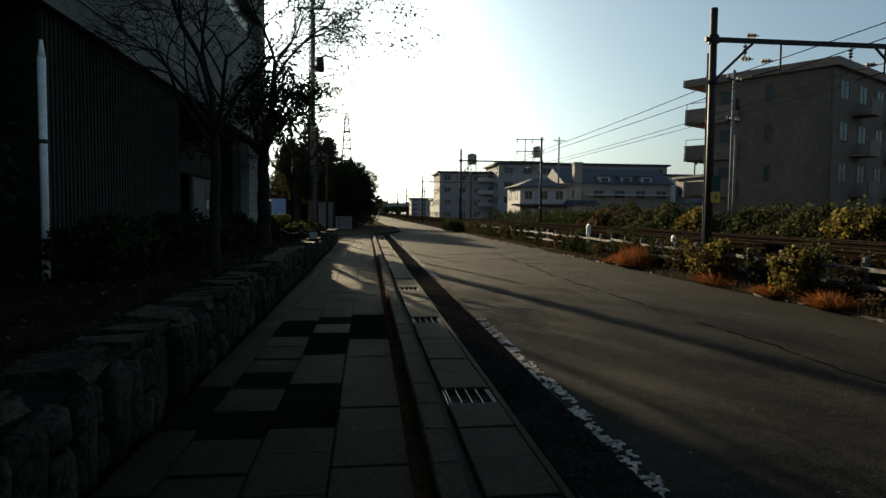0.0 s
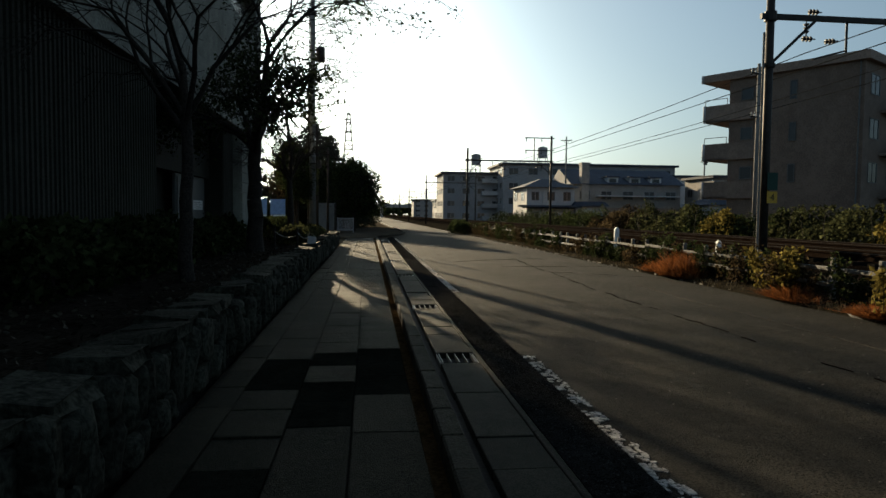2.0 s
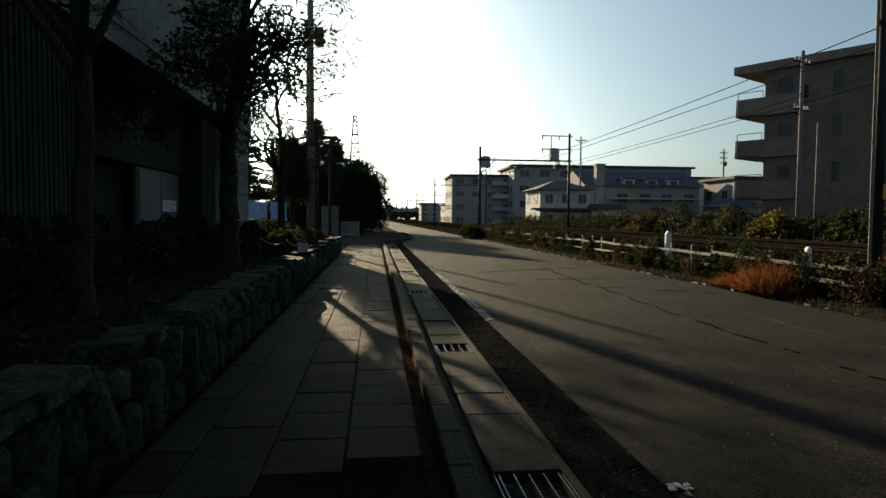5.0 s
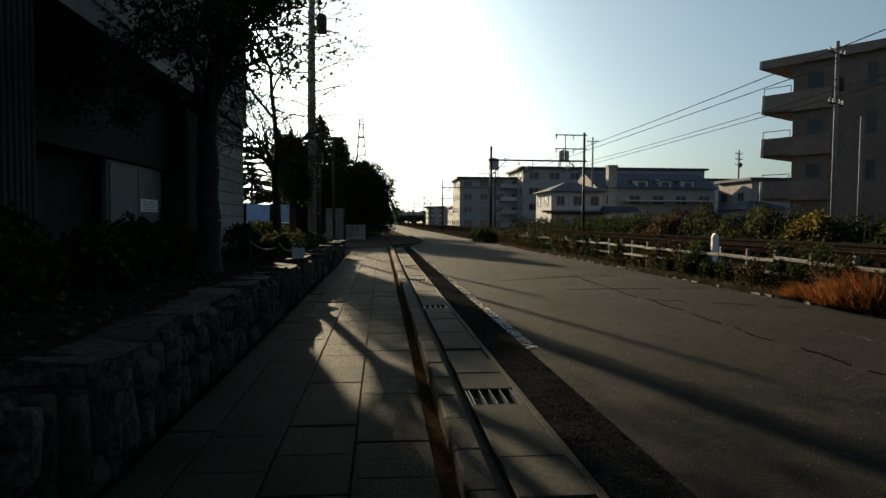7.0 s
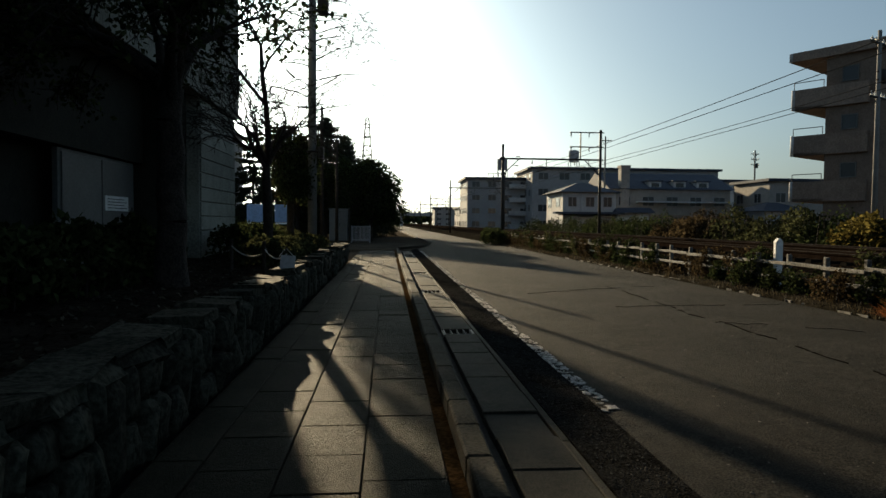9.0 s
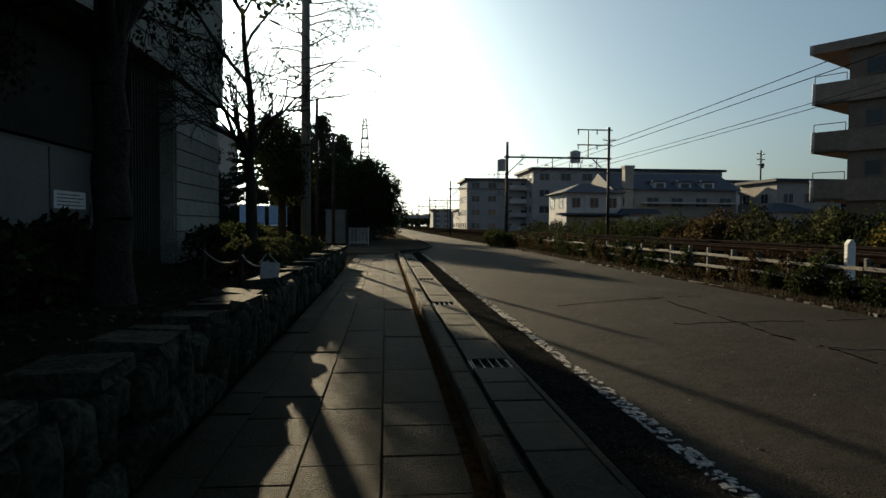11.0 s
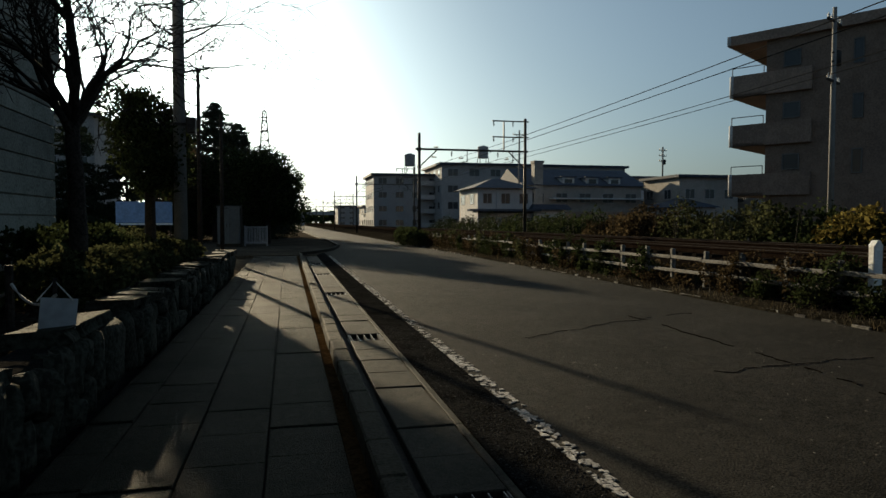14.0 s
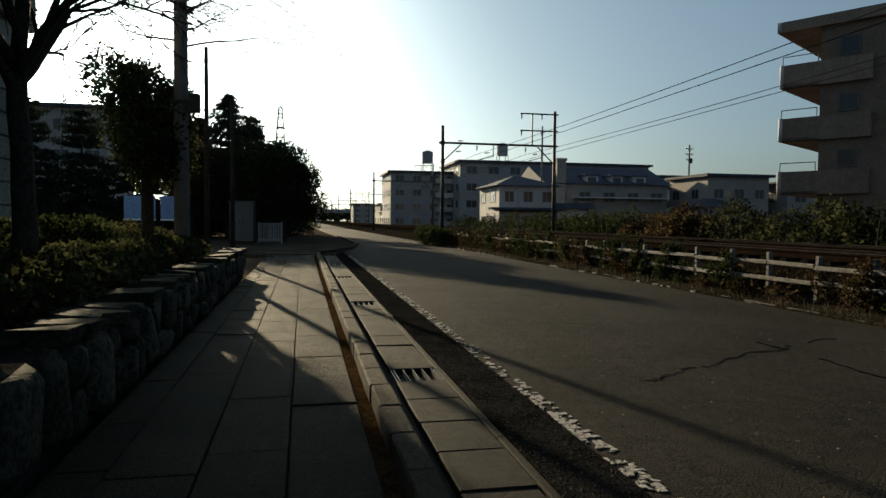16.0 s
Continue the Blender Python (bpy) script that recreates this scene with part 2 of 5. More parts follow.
        for j in range(rings - 2):
            for i in range(n):
                self.f.append((k + j * n + i, k + (j + 1) * n + i, k + (j + 1) * n + (i + 1) % n, k + j * n + (i + 1) % n))
        for i in range(n):
            self.f.append((top, k + i, k + (i + 1) % n))
            e = k + (rings - 2) * n
            self.f.append((bot, e + (i + 1) % n, e + i))
        return self

    def leaves(self, pts, size, rng, flat=0.0, long=1.5):
        """One small folded leaf at each point, turned at random."""
        for p in pts:
            a = Vector((rng.gauss(0, 1), rng.gauss(0, 1), rng.gauss(0, 1) * (1 - flat) - 0.25)).normalized()
            b = a.orthogonal().normalized()
            b = (b * math.cos(w := rng.uniform(0, 6.28)) + a.cross(b) * math.sin(w))
            s = size * rng.uniform(0.6, 1.35)
            k = len(self.v)
            p = Vector(p)
            c = a.cross(b) * s * 0.18
            self.v += [tuple(p), tuple(p + a * s * long * 0.5 + b * s * 0.5 + c), tuple(p + a * s * long), tuple(p + a * s * long * 0.5 - b * s * 0.5 + c)]
            self.f += [(k, k + 1, k + 2), (k, k + 2, k + 3)]
        return self

    def data(self, name, mat, smooth=False):
        me = bpy.data.meshes.new(name)
        me.from_pydata(self.v, [], self.f)
        me.materials.append(mat)
        if smooth:
            me.polygons.foreach_set("use_smooth", [True] * len(me.polygons))
        me.update()
        return me


def part(name, mesh, mat, parent, label="", smooth=False):
    ob = new(name, mesh.data(name, mat, smooth) if isinstance(mesh, Mesh) else mesh)
    ob.parent = parent
    if label:
        ob["label"] = label
    return ob


def thing(name, m, label, category, group="", kind=""):
    """A top-level Empty that stands at the base of its parts."""
    ob = new(name)
    ob.matrix_world = m
    ob.empty_display_size = 0.2
    return tagged(ob, label, category, group, kind)


def solid(name, mesh, mat, label, category="", group="", kind="structure", smooth=False):
    return tagged(new(name, mesh.data(name, mat, smooth)), label, category, group, kind)


# ---- ground, road and pavement ----
BED_Z = 0.56
solid("ground", Mesh().box(-900, -300, -1.0, 900, 2500, -0.12), M["earth"], "bare brown earth reaching the horizon", "ground")


def road():
    """The roadway, lightly crowned and uneven."""
    g = Mesh()
    xs = [1.26, 1.8, 2.6, 3.6, 4.6, 5.6, 6.6, 7.4, 7.85]
    ys = [-14 + 2.0 * i for i in range(60)] + [110, 140, 180, 240, 340, 500, 900]
    for y in ys:
        for x in xs:
            g.v.append((x, y, 0.045 * math.sin((x - 1.26) / 6.6 * math.pi) - 0.012 + 0.008 * noise.noise((x * 0.8, y * 0.4, 0))))
    w = len(xs)
    for j in range(len(ys) - 1):
        for i in range(w - 1):
            a = j * w + i
            g.f.append((a, a + 1, a + w + 1, a + w))
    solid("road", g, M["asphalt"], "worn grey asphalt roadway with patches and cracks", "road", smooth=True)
    solid("road_bed", Mesh().box(1.26, -14, -0.2, 7.85, 900, -0.04), M["earth"], "packed earth under the asphalt roadway", "ground")


road()
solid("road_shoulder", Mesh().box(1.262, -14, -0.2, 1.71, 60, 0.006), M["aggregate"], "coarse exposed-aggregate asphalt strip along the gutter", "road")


def pebbles():
    """Stones standing proud of the worn strip along the gutter."""
    g, rng = Mesh(), random.Random(61)
    for _ in range(9000):
        y = -1.0 + 27.0 * rng.random() ** 1.2
        x = rng.uniform(1.27, 1.71)
        r, a, h = rng.uniform(0.005, 0.014), rng.uniform(0, 6.3), rng.uniform(0.003, 0.009)
        k = len(g.v)
        for i in range(5):
            w = a + i * 1.2566 + rng.uniform(-0.3, 0.3)
            g.v.append((x + r * math.cos(w), y + r * 1.2 * math.sin(w), 0.004))
        g.v.append((x + rng.gauss(0, 0.002), y + rng.gauss(0, 0.002), 0.006 + h))
        g.f += [(k + i, k + (i + 1) % 5, k + 5) for i in range(5)]
    solid("aggregate_stones", g, M["pebble"], "small grey stones showing in the worn asphalt strip", "gravel", kind="stuff")


pebbles()


def road_z(x, y):
    return 0.045 * math.sin((x - 1.26) / 6.6 * math.pi) - 0.012 + 0.008 * noise.noise((x * 0.8, y * 0.4, 0))


def worn_line():
    """The edge line: what is left of its paint, in chips."""
    g, rng = Mesh(), random.Random(3)
    y = -10.0
    while y < 46:
        keep = 0.84 if (y < 9.9 or 16.0 < y < 24.6) else 0.0 if y < 16.0 else 0.4
        step = rng.uniform(0.02, 0.06)
        x = 1.715
        while x < 1.83:
            wd = rng.uniform(0.015, 0.05)
            if rng.random() < keep * (0.9 if noise.noise((x * 9, y * 5, 2)) + 0.5 * noise.noise((x * 30, y * 22, 7)) > -0.12 else 0.06):
                z = max(0.008, road_z(x, y) + 0.008)
                x1, y1 = min(x + wd, 1.855), y + step * rng.uniform(0.75, 1.05)
                j = [rng.uniform(-0.012, 0.012) for _ in range(8)]
                g.prism([(x + j[0], y + j[1]), (x1 + j[2], y + j[3]), (x1 + j[4], y1 + j[5]), (x + j[6], y1 + j[7])], z - 0.006, z)
            x += wd
        y += step
    solid("edge_line", g, M["paint"], "chipped white painted edge line on the asphalt", "road marking")


worn_line()


def cracks():
    """Filled and open cracks wandering over the asphalt."""
    rng = random.Random(8)
    for k, (x0, y0, x1, y1, w) in enumerate(((5.05, -2, 4.75, 14.5, 0.024), (4.75, 14.5, 5.1, 26, 0.02), (4.9, 20.5, 7.2, 19.4, 0.0035), (2.9, 24.6, 6.3, 26.2, 0.0035), (4.0, 22.3, 7.3, 22.8, 0.004), (6.2, 5.0, 6.0, 17.0, 0.009))):
        g, n = Mesh(), 170
        pts, amp = [], 1.0 if k < 2 else 0.45
        for i in range(n + 1):
            s = i / n
            x, y = x0 + (x1 - x0) * s, y0 + (y1 - y0) * s
            pts.append((x + amp * 0.16 * noise.noise((s * 9, k * 3.1, 0)) + amp * 0.07 * noise.noise((s * 60, k * 3.1, 0)) + rng.uniform(-0.012, 0.012) * amp, y + 0.16 * noise.noise((s * 11, k * 3.1, 5)) + 0.05 * noise.noise((s * 60, k * 3.1, 4))))
        for (xa, ya), (xb, yb) in zip(pts, pts[1:]):
            if noise.noise((xa * 2, ya * 2, 4)) < (-0.05 if k < 2 else -0.3) or rng.random() < 0.1:
                continue
            d = Vector((xb - xa, yb - ya)).normalized()
            o = Vector((-d.y, d.x)) * w * rng.uniform(0.25, 0.7)
            z = road_z((xa + xb) / 2, (ya + yb) / 2) + 0.009
            g.prism([(xa + o.x, ya + o.y), (xa - o.x, ya - o.y), (xb - o.x, yb - o.y), (xb + o.x, yb + o.y)][::-1], z - 0.008, z)
        solid("road_crack", g, M["tar"] if k < 2 else M["dark"], "thin broken dark crack along the asphalt" if k < 2 else "thin dark crack wandering across the asphalt", "crack")


cracks()


def grit():
    """Loose grit lying on the asphalt."""
    g, rng = Mesh(), random.Random(62)
    for _ in range(2600):
        y, x = -1.0 + 36.0 * rng.random() ** 1.1, rng.uniform(1.95, 7.7)
        z, r = road_z(x, y) + 0.001, rng.uniform(0.004, 0.013)
        k = len(g.v)
        for i in range(4):
            w = i * 1.57 + rng.uniform(-0.5, 0.5)
            g.v.append((x + r * math.cos(w), y + 1.3 * r * math.sin(w), z))
        g.v.append((x, y, z + r * 0.7))
        g.f += [(k + i, k + (i + 1) % 4, k + 4) for i in range(4)]
    solid("road_grit", g, M["grit"], "loose pale grit scattered over the asphalt", "gravel", kind="stuff")


grit()
pavement = solid("pavement", Mesh().box(-1.40, -6, -0.2, 0.48, 47, -0.035), M["mortar"], "pavement of grey and dark concrete slabs in random lengths", "pavement")
solid("pavement_edge", Mesh().box(0.379, -6, -0.2, 0.478, 47, -0.014), M["silt"], "strip of packed dirt between the slabs and the kerb, warmed as if sunlit", "pavement")
gutter = solid("gutter", Mesh().box(0.48, -6, -0.25, 1.26, 47, -0.07), M["dark"], "concrete roadside gutter with covers and steel gratings", "gutter")


def far_pavement():
    """Beyond the bend the kerb swings out towards the road."""
    g = Mesh().prism([(-1.4, 47.0), (1.25, 47.0), (2.9, 56), (3.0, 66), (2.2, 120), (1.2, 220), (-6, 220), (-6, 47)], -0.3, 0.02)
    solid("verge_far", g, M["earth"], "trodden earth verge beside the road, under the trees", "verge")
    k = Mesh()
    pts = [(0.6, 46.9), (1.3, 48.5), (2.3, 52), (2.95, 57), (3.0, 66), (2.6, 90), (2.2, 120)]
    for a, b in zip(pts, pts[1:]):
        d = (Vector(b) - Vector(a)).normalized()
        o = Vector((-d.y, d.x)) * 0.08
        k.prism([(a[0] + o.x, a[1] + o.y), (a[0] - o.x, a[1] - o.y), (b[0] - o.x, b[1] - o.y), (b[0] + o.x, b[1] + o.y)][::-1], -0.1, 0.15)
    solid("kerb_far", k, M["kerb"], "pale concrete kerb curving out towards the road", "kerb")


far_pavement()

# ---- railway side: verge, fence line, ballast and tracks ----


def strip(name, prof, mat, label, category, y0=-14.0, y1=600.0, wob=0.0):
    """A long bank with the given cross-section of (x, z)."""
    g = Mesh()
    ys = [y0 + 1.5 * i for i in range(60)] + [100, 140, 200, 300, y1]
    for y in ys:
        for x, z in prof:
            g.v.append((x + wob * noise.noise((x, y * 0.7, 1)), y, z + wob * 0.6 * noise.noise((x * 1.3, y * 0.9, 7))))
    w = len(prof)
    for j in range(len(ys) - 1):
        for i in range(w - 1):
            a = j * w + i
            g.f.append((a, a + 1, a + w + 1, a + w))
    return solid(name, g, mat, label, category, smooth=True)


strip("verge", [(7.75, -0.15), (7.8, 0.03), (8.2, 0.10), (8.7, 0.16), (9.3, 0.3), (9.9, 0.42)], M["bank"], "weedy earth bank between the road and the railway fence", "verge", wob=0.08)
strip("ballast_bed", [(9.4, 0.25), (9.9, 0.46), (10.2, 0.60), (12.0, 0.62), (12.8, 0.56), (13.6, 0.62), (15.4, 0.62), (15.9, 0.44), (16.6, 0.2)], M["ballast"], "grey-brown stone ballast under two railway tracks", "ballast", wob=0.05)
strip("far_bank", [(16.2, 0.1), (17.0, 0.25), (18.0, 0.35), (20.5, 0.4), (22, 0.3), (24, 0.0), (70, -0.1)], M["earth"], "earth bank beyond the railway tracks", "bank", wob=0.1)


def track(cx):
    t = thing("railway_track", pose(cx, 0, 0.62), "narrow-gauge railway track with worn steel rails", "railway track", "tracks")
    for s in (-1, 1):
        x = s * 0.565
        r = part("rail", Mesh().box(x - 0.036, -14, 0.17, x + 0.036, 600, 0.2).box(x - 0.012, -14, 0.06, x + 0.012, 600, 0.17).box(x - 0.06, -14, 0.045, x + 0.06, 600, 0.06), M["rust"], t, "rusty steel rail with a polished head")
        part("rail_head", Mesh().block(x - 0.034, -14, 0.2, x + 0.034, 600, 0.225, 0.006), M["rail"], r, "polished running surface")
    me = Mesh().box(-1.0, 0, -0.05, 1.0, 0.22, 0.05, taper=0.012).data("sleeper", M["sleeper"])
    for i in range(100):
        o = part("sleeper", me, None, t)
        o.matrix_local = pose(0, 2 + i * 0.62, 0)
    g = Mesh()
    for i in range(120):
        g.box(-1.0, 64 + i * 0.62, -0.05, 1.0, 64 + i * 0.62 + 0.22, 0.05, taper=0.012)
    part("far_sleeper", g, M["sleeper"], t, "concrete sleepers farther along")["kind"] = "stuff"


track(11.15)
track(14.45)

# ---- the dark hall on the planted side ----
HX, HY = -4.6, 32.3                    # front of the upper storey, its far corner


def hall():
    h = thing("hall_building", pose(HX, 20, 0), "dark concrete hall with an overhanging upper storey and ribbed walls", "building", kind="")
    L = lambda x0, y0, z0, x1, y1, z1: (x0 - HX, y0 - 20, z0, x1 - HX, y1 - 20, z1)
    # The unseen stretch back to y = -60 is added to block sky light.
    part("upper_storey", Mesh().box(*L(-18, -60, 4.62, HX, HY, 8.6)), M["concrete"], h, "overhanging grey concrete upper storey")
    part("parapet", Mesh().box(*L(-18, -60, 9.9, HX, HY, 11.6)), M["concrete"], h)
    part("window_band", Mesh().box(*L(-18, -60, 8.6, HX - 0.35, HY - 1.2, 9.9)), M["concrete"], h)
    part("corner_pier", Mesh().box(*L(-18, HY - 1.2, 8.6, HX, HY, 9.9)), M["concrete"], h)
    for z in (5.0, 7.0):
        part("string_course", Mesh().box(*L(HX - 0.02, -60, z, HX + 0.03, HY, z + 0.05)), M["concrete"], h)
    for y in (-30, -25, -20, -15, -10, -5, 0, 5, 10, 15, 20, 25):
        part("window_pane", Mesh().box(*L(HX - 0.36, y, 8.62, HX - 0.33, y + 4.7, 9.88)), M["glass_dark"], h)
    # Ground storey, piers and lintel share the tile colour darkened for the recess.
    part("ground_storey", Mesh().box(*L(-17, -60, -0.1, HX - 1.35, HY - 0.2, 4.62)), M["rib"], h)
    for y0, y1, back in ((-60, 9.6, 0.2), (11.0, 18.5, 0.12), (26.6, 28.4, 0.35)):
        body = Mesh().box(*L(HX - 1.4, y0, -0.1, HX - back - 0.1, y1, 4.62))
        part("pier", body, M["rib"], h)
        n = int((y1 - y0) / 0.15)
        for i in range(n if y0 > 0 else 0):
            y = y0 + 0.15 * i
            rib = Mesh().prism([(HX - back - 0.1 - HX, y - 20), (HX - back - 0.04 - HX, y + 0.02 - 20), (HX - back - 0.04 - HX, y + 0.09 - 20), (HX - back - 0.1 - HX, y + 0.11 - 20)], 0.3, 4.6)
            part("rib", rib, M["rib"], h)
    # pale panelled end bay
    part("end_bay", Mesh().box(*L(HX - 1.4, 28.4, -0.1, HX - 0.15, HY - 0.1, 4.62)), M["concrete"], h)
    for i in range(11):
        part("panel", Mesh().block(*L(HX - 0.16, 28.45, 0.5 + 0.37 * i, HX - 0.10, HY - 0.12, 0.5 + 0.37 * i + 0.345), b=0.012), M["concrete"], h, "long pale horizontal wall panel")
    # recess with the steel double door
    dx = HX - 0.98
    d = part("door", Mesh().block(*L(dx - 0.1, 22.9, 0.62, dx, 26.3, 2.72), b=0.01), M["doorsteel"], h, "grey painted steel service door")
    part("door_leaf", Mesh().block(*L(dx, 23.0, 0.66, dx + 0.03, 24.58, 2.65), b=0.008), M["doorsteel"], d)
    part("door_leaf", Mesh().block(*L(dx, 24.62, 0.66, dx + 0.03, 26.2, 2.65), b=0.008), M["doorsteel"], d)
    part("door_handle", Mesh().tube((dx + 0.08 - HX, 25.98 - 20, 1.55), (dx + 0.08 - HX, 25.98 - 20, 1.75), 0.015).box(*L(dx + 0.02, 25.95, 1.52, dx + 0.09, 26.01, 1.56)), M["steel"], d)
    n = part("notice", Mesh().block(*L(dx + 0.032, 24.7, 1.66, dx + 0.05, 25.86, 1.96), b=0.004), M["white"], d, "small white notice with lines of writing")
    g = Mesh()
    for i in range(4):
        g.box(*L(dx + 0.05, 24.8, 1.71 + 0.06 * i, dx + 0.053, 25.76 - 0.15 * (i % 2), 1.725 + 0.06 * i))
    part("writing_bar", g, M["black"], n)
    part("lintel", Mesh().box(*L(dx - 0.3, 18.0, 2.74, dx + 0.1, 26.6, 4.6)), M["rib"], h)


hall()
solid("wall_flank", Mesh().box(-7.2, 1.0, -0.1, -4.7, 9.4, 4.2), M["concrete"], "plain dark concrete flank wall", "wall")
# The column stands in the hall's shade; its white colour imitates sunlight.
pipe = thing("downpipe", pose(-4.44, 10.3, 0.5), "round steel column coloured white as if sunlit", "column")
part("shaft", Mesh().tube((0, 0, 0), (0, 0, 3.2), 0.055, n=12).tube((0, 0, 3.2), (0, 0, 3.45), 0.055, 0.02, n=12), M["white"], pipe, smooth=True)
for z in (0.6, 2.0):
    part("clamp", Mesh().tube((0, 0, z), (0, 0, z + 0.06), 0.065, n=12), M["steel"], pipe)

# ---- planted bed behind the rubble wall ----


def bed():
    g = Mesh()
    xs = [-18, -9, -6.0, -4.6, -3.6, -2.8, -2.2, -1.62]
    ys = [-6 + 0.75 * i for i in range(58)]
    for y in ys:
        for x in xs:
            e = 0.0 if x == xs[-1] else 1.0
            g.v.append((x, y, BED_Z - 0.03 + e * (0.07 * noise.noise((x * 0.9, y * 0.8, 3)) + 0.02)))
    w = len(xs)
    for j in range(len(ys) - 1):
        for i in range(w - 1):
            a = j * w + i
            g.f.append((a, a + 1, a + w + 1, a + w))
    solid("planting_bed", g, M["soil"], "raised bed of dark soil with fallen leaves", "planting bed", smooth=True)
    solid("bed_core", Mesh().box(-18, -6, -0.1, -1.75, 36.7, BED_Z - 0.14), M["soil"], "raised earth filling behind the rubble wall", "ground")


bed()


def litter():
    """Fallen leaves on the bed and the pavement's edge."""
    rng = random.Random(21)
    g = Mesh()
    pts = [(rng.uniform(-4.4, -1.7), rng.uniform(0, 34), BED_Z + 0.03) for _ in range(2600)]
    g.leaves(pts, 0.05, rng, flat=0.9)
    g.leaves([(rng.uniform(-1.8, -1.5), rng.uniform(0, 34), BED_Z + rng.uniform(-0.05, 0.03)) for _ in range(2400)], 0.035, rng, flat=0.5)
    ob = solid("leaf_litter", g, M["litter"], "dull rotting leaves scattered on the soil", "leaf litter", kind="stuff")


litter()


# ---- trees, hedges and weeds ----
def limb(g, p, d, length, r, depth, rng, tips, droop=0.0, spread=0.7, kids=3, n=6):
    """A wandering, tapering limb that forks."""
    segs = 4 if depth > 1 else 3
    q, v = Vector(p), Vector(d).normalized()
    r = max(r, 0.0065)
    for i in range(segs):
        v = (v + Vector((rng.gauss(0, 0.16), rng.gauss(0, 0.16), rng.gauss(0, 0.1) - droop))).normalized()
        e = q + v * length / segs
        ra, rb = r * (1 - 0.45 * i / segs), r * (1 - 0.45 * (i + 1) / segs)
        g.tube(q, e, ra, rb, n, cap=False)
        if depth > 0 and i >= 1:
            for _ in range(1 if i < segs - 1 else kids):
                a = v.orthogonal().normalized()
                w = rng.uniform(0, 6.283)
                side = a * math.cos(w) + v.cross(a) * math.sin(w)
                nd = (v + side * spread * rng.uniform(0.6, 1.3)).normalized()
                limb(g, e, nd, length * rng.uniform(0.55, 0.8), rb * rng.uniform(0.5, 0.72), depth - 1, rng, tips, droop, spread, kids, max(4, n - 1))
        if depth <= 1:
            tips.append((q + e) / 2)
            tips.append(e)
        q = e


def tree(x, y, z, label, seed, height, r, fork, mat, leaves=0, size=0.1, depth=4, spread=0.7, kids=2, lean=(0, 0), droop=0.0, scatter=0.25, limbs=4, category="tree", reach=0.42, bias=(0, 0), group=""):
    rng = random.Random(seed)
    t = thing("tree", pose(x, y, z), label, category, group)
    g, tips = Mesh(), []
    q, h = Vector((0, 0, -0.1)), fork
    for i in range(6):
        e = Vector((lean[0] * (i + 1) / 6 + rng.gauss(0, 0.02), lean[1] * (i + 1) / 6 + rng.gauss(0, 0.02), h * (i + 1) / 6))
        g.tube(q, e, r * (1.25 - 0.06 * i if i else 1.45), r * (1.25 - 0.06 * (i + 1)), 10, cap=False)
        q = e
    part("trunk", g, M["bark"], t, smooth=True)
    for k in range(limbs):
        b = Mesh()
        w = 6.283 * (k + rng.uniform(-0.25, 0.25)) / limbs
        d = Vector((math.cos(w) * spread + bias[0], math.sin(w) * spread + bias[1], rng.uniform(0.7, 1.2)))
        limb(b, q + Vector((0, 0, -0.12 * (k % 3))), d, (height - fork) * reach, r * 0.6, depth - 1, rng, tips, droop, spread * 0.85, kids)
        part("bough", b, M["bark"], t, smooth=True)
    b = Mesh()
    limb(b, q, Vector((0, 0, 1)), (height - fork) * 0.55, r * 0.8, depth - 1, rng, tips, droop, spread, 3)
    part("leader", b, M["bark"], t, smooth=True)
    if leaves:
        f = Mesh()
        pts = []
        for _ in range(leaves):
            p = rng.choice(tips)
            pts.append((p[0] + rng.gauss(0, scatter), p[1] + rng.gauss(0, scatter), p[2] + rng.gauss(0, scatter * 0.8)))
        f.leaves(pts, size, rng)
        part("crown", f, M[mat], t)
    return t


tree(-2.69, 13.0, BED_Z, "bare dark tree in the planting bed", 5, 7.4, 0.085, 2.4, "leaf_brown", 0, depth=5, spread=0.8, limbs=5, reach=0.34, kids=2)
tree(-2.9, 20.35, BED_Z, "tree with sparse dark leaves and a thick trunk", 11, 7.8, 0.17, 2.7, "leaf", 9500, 0.062, depth=5, spread=0.62, limbs=7, reach=0.25, scatter=0.1, bias=(-0.12, -0.05), kids=2, droop=0.05)
tree(-2.72, 26.5, BED_Z, "pruned bare tree beside the hedge", 8, 7.0, 0.1, 2.25, "leaf_brown", 0, depth=5, spread=0.75, limbs=8, reach=0.22, kids=2)


